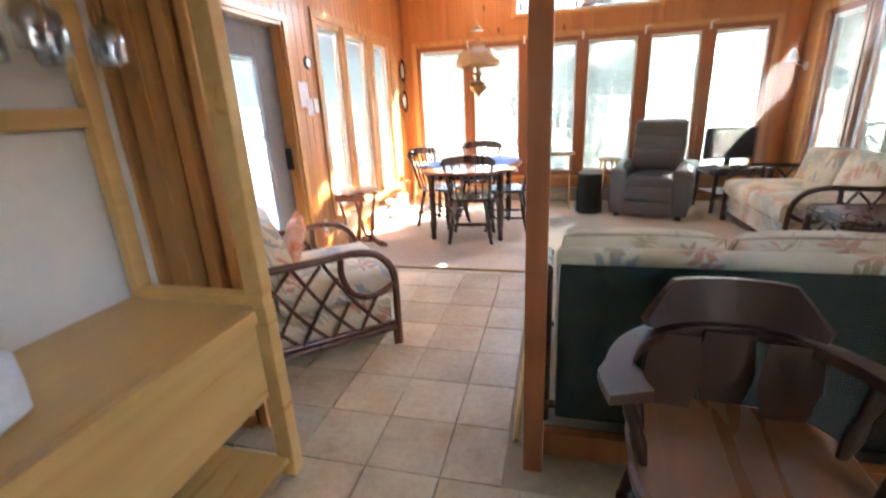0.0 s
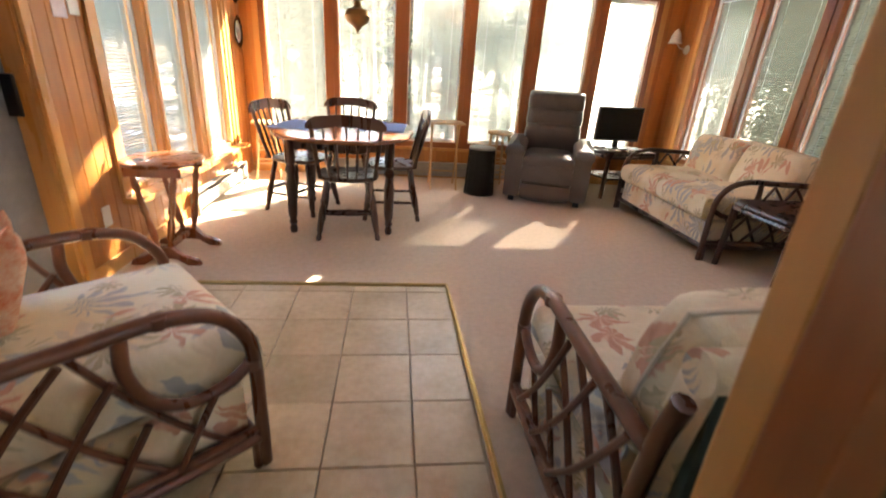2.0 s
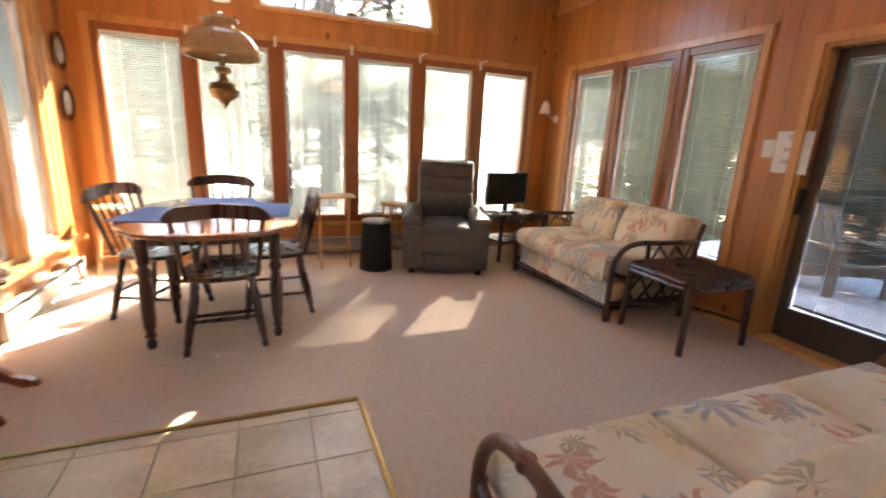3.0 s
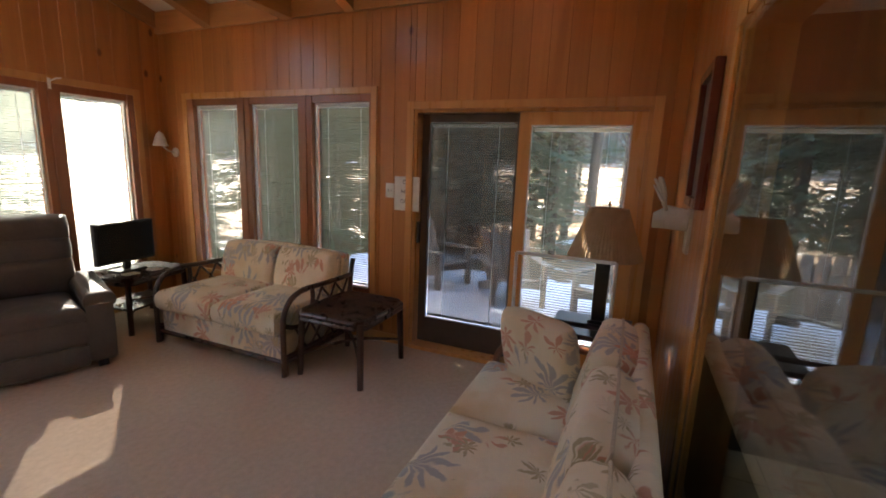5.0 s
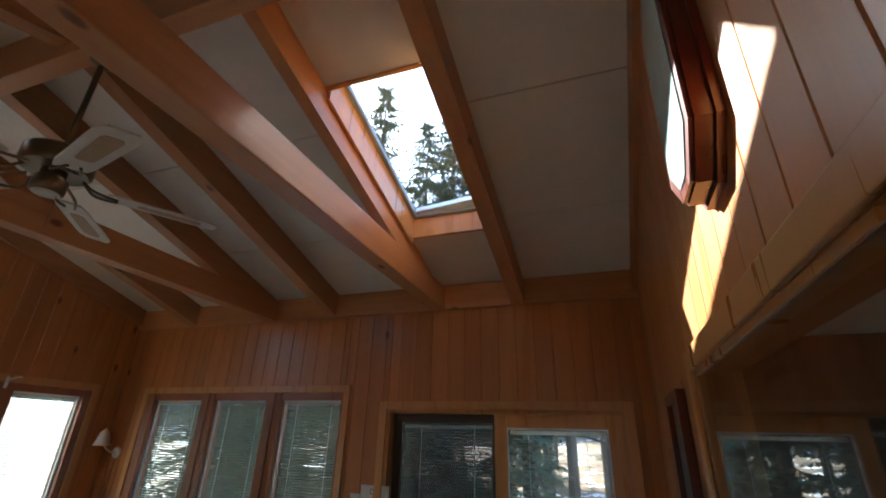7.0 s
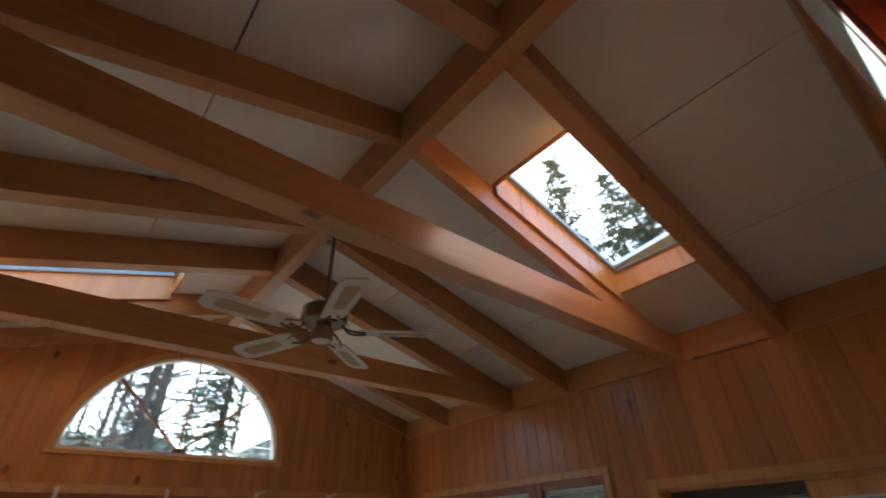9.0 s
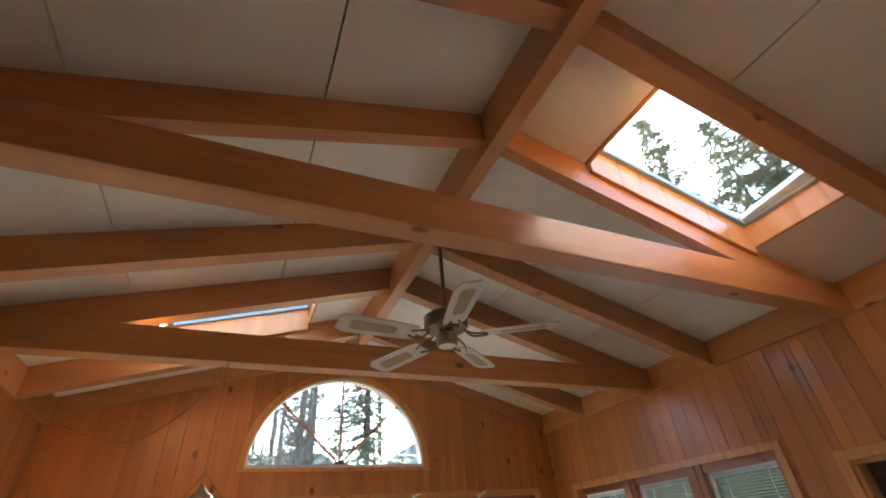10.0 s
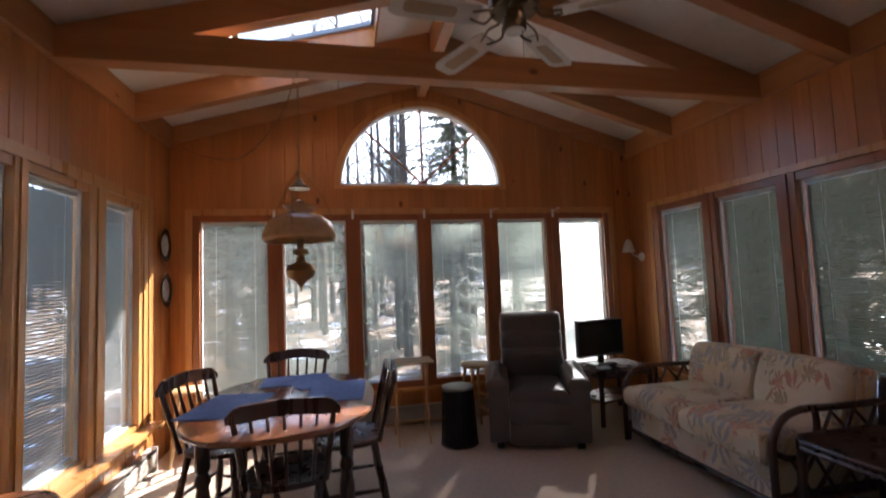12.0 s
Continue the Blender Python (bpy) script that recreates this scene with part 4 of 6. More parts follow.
# ---------------------------------------------------------------- rattan seating
def rattan_seat(name, x, y, rz, width, depth, seats, label, category, back_high=0.80, cane=None, lattice=True, group="", top=0.82):
    """A rattan frame that faces +y: two looped arm frames, floral base, seat and back cushions."""
    cane = cane or RATTAN
    e = thing(name, x, y, 0, rz, label, category, group)
    D, W = depth, width
    for sx in (-1, 1):
        px = sx * (W / 2 - 0.025)

        def P(s, z, o=0.0):
            return (px + o, -D / 2 + s * D, z)

        arm = part("arm", tube(bmesh.new(), spline([P(0.02, 0.60), P(0.25, 0.60), P(0.52, 0.605), P(0.72, 0.61), P(0.88, 0.575), P(0.975, 0.48), P(0.995, 0.36), P(0.995, 0.2), P(0.995, 0.0)], 5), 0.021, 10), cane, e, "bent cane arm loop", smooth=True)
        part("arm_curl", tube(bmesh.new(), spline([P(0.62, 0.595), P(0.615, 0.50), P(0.66, 0.40), P(0.76, 0.345), P(0.88, 0.35), P(0.97, 0.385)], 5), 0.018, 10), cane, arm, smooth=True)
        part("rear_post", tube(bmesh.new(), spline([P(0.05, 0.0), P(0.05, 0.3), P(0.02, 0.6), P(-0.02, back_high - 0.06)], 4), 0.021, 10), cane, e, smooth=True)
        part("side_rail", tube(bmesh.new(), [P(0.04, 0.11), P(0.99, 0.11)], 0.019, 10), cane, e, smooth=True)
        part("side_rail", tube(bmesh.new(), [P(0.04, 0.145), P(0.99, 0.145)], 0.014, 8), cane, e, smooth=True)
        part("foot_block", tube(bmesh.new(), [P(0.965, 0.0), P(0.965, 0.11)], 0.015, 8), cane, e, smooth=True)
        for s in (0.985, 0.72):
            part("binding", tube(bmesh.new(), [P(s, z) for z in ((0.37, 0.40) if s > 0.9 else (0.595, 0.625))], 0.025, 10), cane, arm, smooth=True)
        if lattice:
            for k in range(6):
                a, b = -0.10 + 0.2 * k, 0.28 + 0.2 * k
                for up in (False, True):
                    pts = []
                    for t in range(9):
                        s = a + (b - a) * t / 8
                        zz = 0.14 + 0.44 * (t / 8 if up else 1 - t / 8)
                        zz += 0.035 * math.sin(math.pi * t / 8) * (1 if up else -1)
                        lim = 0.585 if s < 0.6 else 0.37 if s < 0.985 else 0.0
                        if 0.04 < s < 0.985 and zz < lim:
                            pts.append(P(s, zz, (0.009 if up else -0.009)))
                    if len(pts) > 2:
                        part("lattice_cane", tube(bmesh.new(), pts, 0.0105, 7), cane, e, smooth=True)
    part("front_rail", tube(bmesh.new(), [(-W / 2 + 0.03, D / 2 - 0.02, 0.10), (W / 2 - 0.03, D / 2 - 0.02, 0.10)], 0.018, 10), cane, e, smooth=True)
    part("back_rail", tube(bmesh.new(), [(-W / 2 + 0.03, -D / 2 + 0.01, 0.10), (W / 2 - 0.03, -D / 2 + 0.01, 0.10)], 0.018, 10), cane, e, smooth=True)
    inner = W - 0.13
    part("base", B(-inner / 2, inner / 2, -D / 2 + 0.06, D / 2 - 0.025, 0.105, 0.29, bevel=0.02), FLORAL, e, "floral upholstered base", smooth=True)
    bm = bmesh.new()
    m = pose(0, -D / 2 + 0.055, 0.47, 7)
    seat_cushion(bm, inner, 0.09, back_high - 0.17, m @ pose(0, 0, 0.0), 3, 0.035)
    part("back_frame", bm, FLORAL, e, "floral upholstered back", smooth=True)
    each = inner / seats
    for k in range(seats):
        cx = -inner / 2 + each * (k + 0.5)
        part("seat_cushion", seat_cushion(bmesh.new(), each - 0.006, D - 0.11, 0.19, pose(cx, 0.095, 0.385), k + rz, 0.075), FLORAL, e, smooth=True)
        tilted = pose(cx, -D / 2 + 0.155, top - 0.205, 105)
        back = part("back_cushion", cushion(bmesh.new(), each - 0.004, 0.43, 0.21, tilted, 0.4, 0, k + rz), FLORAL, e, smooth=True)
        rim = [(u, -1.0) for u in (-1, -0.5, 0, 0.5)] + [(1.0, u) for u in (-1, -0.5, 0, 0.5)] + [(-u, 1.0) for u in (-1, -0.5, 0, 0.5)] + [(-1.0, -u) for u in (-1, -0.5, 0, 0.5)]
        part("piping", tube(bmesh.new(), [tilted @ Vector((u * (each - 0.004) / 2 * (1 - 0.06 * (u * v) ** 2), v * 0.215 * (1 - 0.06 * (u * v) ** 2), 0)) for u, v in rim], 0.006, 6, closed=True), PIPING, back, "pale corded piping", smooth=True)
    return e


rattan_seat("loveseat", 3.03, 5.16, 90, 1.42, 0.86, 2, "floral two-seat loveseat in a dark rattan frame below the windows", "sofa", 0.80, RATTAN_DARK, top=0.80)
sofa = rattan_seat("sofa", 1.72, 2.53, 0, 1.98, 0.78, 3, "floral three-seat sofa in a brown rattan frame with faded back", "sofa", 0.80, top=0.845)
part("back_cover", B(-0.92, 0.94, -0.415, -0.385, 0.06, 0.77, bevel=0.012), TEAL, sofa, "faded teal patterned back panel")
part("back_roll", tube(bmesh.new(), [(-0.93, -0.375, 0.775), (0.95, -0.375, 0.775)], 0.042, 14), FLORAL, sofa, "rounded floral roll", smooth=True)
rattan_seat("armchair", -0.655, 2.745, -49, 0.80, 0.80, 1, "low rattan armchair with lattice sides and a floral cushion", "armchair", 0.80)


def throw_pillow(x, y, z, rx, ry, rz, lx, ly, lz, mat, label, seed, ears=False):
    bm = cushion(bmesh.new(), lx, ly, lz, None, 0.6, 0, seed)
    if ears:
        for sx in (-1, 1):
            tube(bm, [(sx * lx * 0.30, ly * 0.40, 0), (sx * lx * 0.36, ly * 0.56, 0), (sx * lx * 0.40, ly * 0.66, 0)], [0.032, 0.020, 0.003], 8)
    o = part("throw_pillow", bm, mat, None, smooth=True)
    o.matrix_basis = pose(x, y, z, rx, ry, rz)
    tagged(o, label, "pillow", "loose pillows")


throw_pillow(2.42, 2.62, 0.655, 78, 0, 62, 0.44, 0.42, 0.16, FLORAL, "square floral throw pillow leaning on the sofa arm", 4)
ORANGE = plain("orange printed cotton", (0.66, 0.17, 0.07), 0.9, c2=(0.78, 0.60, 0.42), scale=16, bump=0.3, local=True)
throw_pillow(-0.77, 2.77, 0.60, 72, 0, -50, 0.20, 0.29, 0.10, ORANGE, "small orange eared pillow propped in the armchair", 6, True)


# ---------------------------------------------------------------- recliner
def recliner():
    e = thing("recliner", 1.95, 6.17, 0, 197 - 36, "grey-brown leather recliner with padded back and closed footrest", "recliner")
    e.matrix_basis = pose(1.93, 6.19, 0, 0, 0, 161)
    for sx in (-1, 1):
        bm = bmesh.new()
        seat_cushion(bm, 0.17, 0.74, 0.47, pose(sx * 0.335, -0.02, 0.275), 2 + sx, 0.05)
        part("arm", bm, LEATHER, e, smooth=True)
        bm = bmesh.new()
        seat_cushion(bm, 0.20, 0.70, 0.12, pose(sx * 0.34, 0.0, 0.53, -4), 5 + sx, 0.055)
        part("arm_pad", bm, LEATHER, e, smooth=True)
    part("seat", seat_cushion(bmesh.new(), 0.50, 0.62, 0.18, pose(0, 0.06, 0.40), 1, 0.07), LEATHER, e, smooth=True)
    part("footrest", seat_cushion(bmesh.new(), 0.50, 0.12, 0.20, pose(0, 0.345, 0.30, 6), 2, 0.05), LEATHER, e, smooth=True)
    part("front_panel", seat_cushion(bmesh.new(), 0.50, 0.08, 0.17, pose(0, 0.34, 0.125), 3, 0.03), LEATHER, e, smooth=True)
    for k, (z, h, d) in enumerate(((0.60, 0.28, 0.19), (0.80, 0.20, 0.19), (0.96, 0.20, 0.21))):
        part("back_cushion", cushion(bmesh.new(), 0.60, h + 0.05, d, pose(0, -0.24 - 0.16 * (z - 0.6), z, 80), 0.5, 0, k), LEATHER, e, smooth=True)
    part("back_shell", seat_cushion(bmesh.new(), 0.58, 0.12, 0.72, pose(0, -0.33, 0.66, 8), 6, 0.05), LEATHER, e, smooth=True)
    for sx in (-1, 1):
        for sy in (-1, 1):
            part("foot", B(sx * 0.33 - 0.03, sx * 0.33 + 0.03, sy * 0.3 - 0.03, sy * 0.3 + 0.03, 0, 0.06), BLACK, e)


recliner()


# ---------------------------------------------------------------- end tables
def cane_table(x, y, rz, lx, ly, h, label, name, mat, shelf=False):
    e = thing(name, x, y, 0, rz, label, "table", "rattan tables")
    for sx in (-1, 1):
        for sy in (-1, 1):
            part("leg", tube(bmesh.new(), [(sx * (lx / 2 - 0.03) * 1.06, sy * (ly / 2 - 0.03) * 1.06, 0), (sx * (lx / 2 - 0.03), sy * (ly / 2 - 0.03), h - 0.02)], [0.022, 0.026], 10), mat, e, smooth=True)
    c = 0.06
    ring = [(lx / 2 - c, -ly / 2), (lx / 2, -ly / 2 + c), (lx / 2, ly / 2 - c), (lx / 2 - c, ly / 2), (-lx / 2 + c, ly / 2), (-lx / 2, ly / 2 - c), (-lx / 2, -ly / 2 + c), (-lx / 2 + c, -ly / 2)]
    for dz in (0.0, -0.035):
        part("rim", tube(bmesh.new(), [(px, py, h - 0.018 + dz) for px, py in ring], 0.019, 8, closed=True), mat, e, smooth=True)
    k, px = 0, -lx / 2 + 0.045
    while px < lx / 2 - 0.03:
        part("top_cane", tube(bmesh.new(), [(px, -ly / 2 + 0.03, h - 0.012), (px, ly / 2 - 0.03, h - 0.012)], 0.012, 7), mat, e, smooth=True)
        px += 0.034
    zs = 0.17
    for a, b in (((-1, -1), (1, 1)), ((-1, 1), (1, -1))):
        part("brace", tube(bmesh.new(), spline([(a[0] * (lx / 2 - 0.03), a[1] * (ly / 2 - 0.03), zs), (0, 0, zs + 0.05), (b[0] * (lx / 2 - 0.03), b[1] * (ly / 2 - 0.03), zs)], 4), 0.012, 7), mat, e, smooth=True)
    if shelf:
        part("shelf", B(-lx / 2 + 0.05, lx / 2 - 0.05, -ly / 2 + 0.04, ly / 2 - 0.04, 0.20, 0.22), mat, e)
    return e


cane_table(2.99, 4.14, 0, 0.62, 0.56, 0.50, "dark rattan end table with a cane top beside the loveseat", "end_table", RATTAN_DARK)
cane_table(2.86, 6.45, 10, 0.66, 0.48, 0.51, "dark rattan corner table carrying the television", "television_table", RATTAN_DARK, True)
e = thing("television", 2.78, 6.47, 0.512, 187, "small black flat-screen television on a pedestal", "television")
part("base", B(-0.13, 0.13, -0.08, 0.08, 0.0, 0.018, bevel=0.006), BLACK, e)
part("neck", B(-0.03, 0.03, -0.02, 0.01, 0.018, 0.10), BLACK, e)
part("casing", B(-0.275, 0.275, -0.03, 0.02, 0.085, 0.455, bevel=0.008), BLACK, e)
part("screen", B(-0.258, 0.258, 0.0205, 0.024, 0.11, 0.44), SCREEN, e, "dark glossy screen")
for dx in (-0.10, 0.12):
    o = part("paper_pad", B(-0.06, 0.06, -0.04, 0.04, 0, 0.012, bevel=0.002), WHITEPL)
    o.matrix_basis = pose(2.80 + dx, 6.30, 0.512, 0, 0, 20 * dx)
    tagged(o, "small white paper pad on the rattan table", "notepad", "paper pads")

# tall trestle side table by the west wall
e = thing("side_table", -1.08, 4.40, 0, 0, "small cherry side table with oval top and turned columns", "table")
bm = bmesh.new()
lathe(bm, [(0.19, 0.595), (0.215, 0.60), (0.22, 0.612), (0.21, 0.62)], 32)
for v in bm.verts:
    v.co.y *= 1.12
part("tabletop", bm, CHERRY, e, "dark-edged oval top", smooth=True)
for sy in (-1, 1):
    bm = bmesh.new()
    out = [(-0.20, 0.0), (-0.185, 0.035), (-0.10, 0.065), (-0.045, 0.12), (0.045, 0.12), (0.10, 0.065), (0.185, 0.035), (0.20, 0.0), (0.13, 0.0), (0.06, 0.045), (-0.06, 0.045), (-0.13, 0.0)]
    prism(bm, [(px, sy * 0.17 - 0.018, pz) for px, pz in out], (0, 0.036, 0))
    part("trestle_foot", bm, CHERRY, e)
    part("top_bracket", B(-0.15, 0.15, sy * 0.16 - 0.015, sy * 0.16 + 0.015, 0.54, 0.594, bevel=0.004), CHERRY, e)
    for sx in (-1, 1):
        part("column", turned(bmesh.new(), (sx * 0.035, sy * 0.17, 0.12), (sx * 0.11, sy * 0.16, 0.54), [(0, 0.018), (0.08, 0.012), (0.12, 0.020), (0.3, 0.022), (0.45, 0.012), (0.5, 0.020), (0.8, 0.016), (0.86, 0.022), (1, 0.014)]), CHERRY, e, smooth=True)
part("stretcher", B(-0.012, 0.012, -0.15, 0.15, 0.075, 0.11, bevel=0.004), CHERRY, e)

# folding tray table, stool, corner stand
e = thing("tray_table", 0.83, 6.45, 0, 0, "pale folding wooden tray table before the window row", "table")
part("tray_top", B(-0.19, 0.20, -0.15, 0.15, 0.69, 0.708, bevel=0.005), PALE, e)
for sx in (-1, 1):
    for sy in (-1, 1):
        part("leg", tube(bmesh.new(), [(sx * 0.14, -sy * 0.16, 0), (sx * 0.14, sy * 0.10, 0.69)], 0.010, 7), PALE, e, smooth=True)
part("crossbar", tube(bmesh.new(), [(-0.14, -0.10, 0.2), (0.14, -0.10, 0.2)], 0.008, 7), PALE, e)


def stool(x, y, h, r, label):
    e = thing("stool", x, y, 0, 15, label, "stool", "pale stools")
    part("seat", lathe(bmesh.new(), [(r * 0.9, h - 0.03), (r, h - 0.022), (r, h - 0.008), (r * 0.93, h)], 24), PALE, e, smooth=True)
    for k in range(4):
        a = math.pi / 4 + k * math.pi / 2
        part("leg", tube(bmesh.new(), [(math.cos(a) * r * 1.25, math.sin(a) * r * 1.25, 0), (math.cos(a) * r * 0.7, math.sin(a) * r * 0.7, h - 0.03)], [0.012, 0.015], 8), PALE, e, smooth=True)
        b = a + math.pi / 2
        for z, f in ((0.18, 1.1), (0.32, 0.98)):
            part("rung", tube(bmesh.new(), [(math.cos(a) * r * f, math.sin(a) * r * f, z), (math.cos(b) * r * f, math.sin(b) * r * f, z)], 0.008, 6), PALE, e)


stool(1.45, 6.48, 0.63, 0.14, "round-topped pale wooden stool beside the wire basket")
stool(-1.06, 6.55, 0.60, 0.14, "pale wooden stool in the corner behind the dining table")

# wire basket stool
e = thing("wire_basket", 1.21, 6.22, 0, 0, "black wire-mesh drum basket with a grey lid", "basket")
WIRE = plain("black wire", (0.02, 0.022, 0.02), 0.4, 0.6)
for z, r in ((0.01, 0.160), (0.47, 0.135)):
    part("hoop", tube(bmesh.new(), [(r * math.cos(k * math.pi / 14), r * math.sin(k * math.pi / 14), z) for k in range(28)], 0.007, 6, closed=True), WIRE, e)
bm = bmesh.new()
for k in range(30):
    for d in (-1, 1):
        a = 2 * math.pi * k / 30
        pts = [((0.158 - 0.024 * t / 6) * math.cos(a + d * t * 0.10), (0.158 - 0.024 * t / 6) * math.sin(a + d * t * 0.10), 0.01 + 0.46 * t / 6) for t in range(7)]
        tube(bm, [Vector(p) for p in pts], 0.0035, 4)
o = part("wire_mesh", bm, WIRE, e)
o["kind"] = "stuff"
part("lid", lathe(bmesh.new(), [(0.135, 0.475), (0.14, 0.48), (0.14, 0.495), (0.13, 0.50)], 28), STEEL, e, "flat grey lid", smooth=True)
part("liner", lathe(bmesh.new(), [(0.145, 0.012), (0.125, 0.47)], 20), BLACK, e)

# ---------------------------------------------------------------- hanging lamp
e = thing("hanging_lamp", 0.01, 5.15, 1.43, 0, "brass hanging oil-style lamp with an amber ribbed glass shade", "lamp")
AMBER = plain("amber milk glass", (0.62, 0.40, 0.19), 0.25, c2=(0.50, 0.28, 0.12), scale=16, bump=0.1, local=True)
ABRASS = plain("aged brass", (0.30, 0.19, 0.08), 0.3, 0.85, local=True)
part("font", lathe(bmesh.new(), [(0.004, -0.02), (0.008, 0.0), (0.03, 0.03), (0.075, 0.06), (0.09, 0.10), (0.075, 0.135), (0.03, 0.15), (0.022, 0.19), (0.045, 0.20), (0.045, 0.225), (0.02, 0.235), (0.02, 0.29)], 24), ABRASS, e, "aged brass oil font", smooth=True)
bm = bmesh.new()
n = 48
prof = [(0.206, 0.285), (0.209, 0.305), (0.201, 0.345), (0.178, 0.39), (0.135, 0.425), (0.095, 0.442), (0.074, 0.452), (0.070, 0.468), (0.082, 0.485), (0.102, 0.495)]
rings = [[bm.verts.new((r * (1 + 0.035 * abs(math.sin(6 * a * math.pi / n)) * (r > 0.12)) * math.cos(2 * math.pi * a / n), r * (1 + 0.035 * abs(math.sin(6 * a * math.pi / n)) * (r > 0.12)) * math.sin(2 * math.pi * a / n), z)) for a in range(n)] for r, z in prof]
for a, b in zip(rings, rings[1:]):
    for k in range(n):
        bm.faces.new((a[k - 1], a[k], b[k], b[k - 1]))
o = part("shade", bm, AMBER, e, "ribbed amber glass shade", smooth=True)
sol = o.modifiers.new("thickness", "SOLIDIFY")
sol.thickness = 0.004
part("shade_ring", tube(bmesh.new(), [(0.207 * math.cos(k * math.pi / 20), 0.207 * math.sin(k * math.pi / 20), 0.284) for k in range(40)], 0.006, 6, closed=True), ABRASS, e)
part("chimney", lathe(bmesh.new(), [(0.026, 0.30), (0.03, 0.45), (0.026, 0.53)], 16), glass_pane("chimney glass", (0.9, 0.9, 0.9), 0.08), e, smooth=True)
part("smoke_bell", lathe(bmesh.new(), [(0.062, 0.60), (0.055, 0.615), (0.025, 0.635), (0.012, 0.66), (0.006, 0.67)], 20), ABRASS, e, smooth=True)
for k in range(3):
    a = 2 * math.pi * k / 3 + 0.4
    part("hanger_chain", tube(bmesh.new(), spline([(0.21 * math.cos(a), 0.21 * math.sin(a), 0.29), (0.17 * math.cos(a), 0.17 * math.sin(a), 0.52), (0.01 * math.cos(a), 0.01 * math.sin(a), 0.72)], 5), 0.0025, 5), ABRASS, e)
part("loop_chain", tube(bmesh.new(), spline([(0.215, 0, 0.30), (0.25, 0.01, 0.22), (0.19, 0.02, 0.15), (0.07, 0.01, 0.17)], 5), 0.003, 5), ABRASS, e)
bm = bmesh.new()
for k in range(26):
    z = 0.69 + k * 0.0255
    pts = [(0.007 * math.cos(t * math.pi / 4) * (k % 2), 0.007 * math.cos(t * math.pi / 4) * (1 - k % 2), z + 0.017 * math.sin(t * math.pi / 4)) for t in range(8)]
    tube(bm, pts, 0.0018, 4, closed=True)
part("chain", bm, ABRASS, e)
part("hook", tube(bmesh.new(), spline([(0, 0.0, 1.335), (0.012, 0, 1.345), (0.008, 0, 1.365), (0, 0, 1.372)], 4), 0.004, 6), ABRASS, e)

part("swag_cord", tube(bmesh.new(), spline([(0, 0.0, 1.37), (-0.16, 0.40, 1.20), (-0.55, 1.10, 1.10), (-0.95, 1.58, 1.22), (-1.22, 1.70, 1.34)], 6), 0.0035, 5), ABRASS, e)

# ---------------------------------------------------------------- ceiling fan
e = thing("ceiling_fan", 1.125, 4.33, 2.655, 0, "five-blade ceiling fan with whitewashed cane-inset blades at rest", "fan")
FANBR = plain("antique brass housing", (0.20, 0.15, 0.09), 0.28, 0.8, local=True)
BLADE = plain("whitewashed blade", (0.62, 0.58, 0.50), 0.5, c2=(0.54, 0.50, 0.42), scale=20, local=True)
CANE = plain("woven cane inset", (0.44, 0.32, 0.19), 0.7, c2=(0.34, 0.24, 0.13), scale=120, bump=0.6, local=True)
part("motor", lathe(bmesh.new(), [(0.04, 0.10), (0.115, 0.10), (0.125, 0.115), (0.125, 0.175), (0.10, 0.195), (0.03, 0.21)], 28), FANBR, e, smooth=True)
part("switch_housing", lathe(bmesh.new(), [(0.0505, 0.0), (0.058, 0.008), (0.06, 0.06), (0.045, 0.07), (0.045, 0.10)], 24), FANBR, e, smooth=True)
part("cap", lathe(bmesh.new(), [(0.03, -0.006), (0.048, -0.001)], 20), BLADE, e, "pale round cap")
part("rod", tube(bmesh.new(), [(0, 0, 0.2), (0, 0, 0.73)], 0.012, 10), FANBR, e, smooth=True)
part("canopy", lathe(bmesh.new(), [(0.02, 0.67), (0.05, 0.69), (0.055, 0.734)], 20), FANBR, e, smooth=True)
for k in range(5):
    rot = pose(0, 0, 0.055, 0, 0, 41 + 72 * k) @ pose(0, 0, 0, 11)
    bm = bmesh.new()
    out = [(0.19, -0.055), (0.24, -0.065), (0.50, -0.072), (0.585, -0.072), (0.625, -0.05), (0.625, 0.05), (0.585, 0.072), (0.50, 0.072), (0.24, 0.065), (0.19, 0.055)]
    prism(bm, [rot @ Vector((px, py, -0.004)) for px, py in out], rot.to_3x3() @ Vector((0, 0, 0.008)))
    bl = part("blade", bm, BLADE, e)
    bm = bmesh.new()
    out = [(0.32, -0.032), (0.54, -0.038), (0.56, -0.025), (0.56, 0.025), (0.54, 0.038), (0.32, 0.032), (0.305, 0.02), (0.305, -0.02)]
    prism(bm, [rot @ Vector((px, py, -0.0065)) for px, py in out], rot.to_3x3() @ Vector((0, 0, 0.0022)))
    part("cane_inset", bm, CANE, bl)
    bm = bmesh.new()
    for sy in (-1, 1):
        tube(bm, spline([rot @ Vector((0.10, sy * 0.012, 0.03)), rot @ Vector((0.14, sy * 0.045, 0.0)), rot @ Vector((0.19, sy * 0.035, -0.008)), rot @ Vector((0.23, sy * 0.02, -0.008))], 4), 0.006, 6)
    part("blade_iron", bm, FANBR, bl)
part("pull_chain", tube(bmesh.new(), [(0.03, -0.02, 0.0), (0.032, -0.02, -0.14)], 0.0018, 5), FANBR, e)

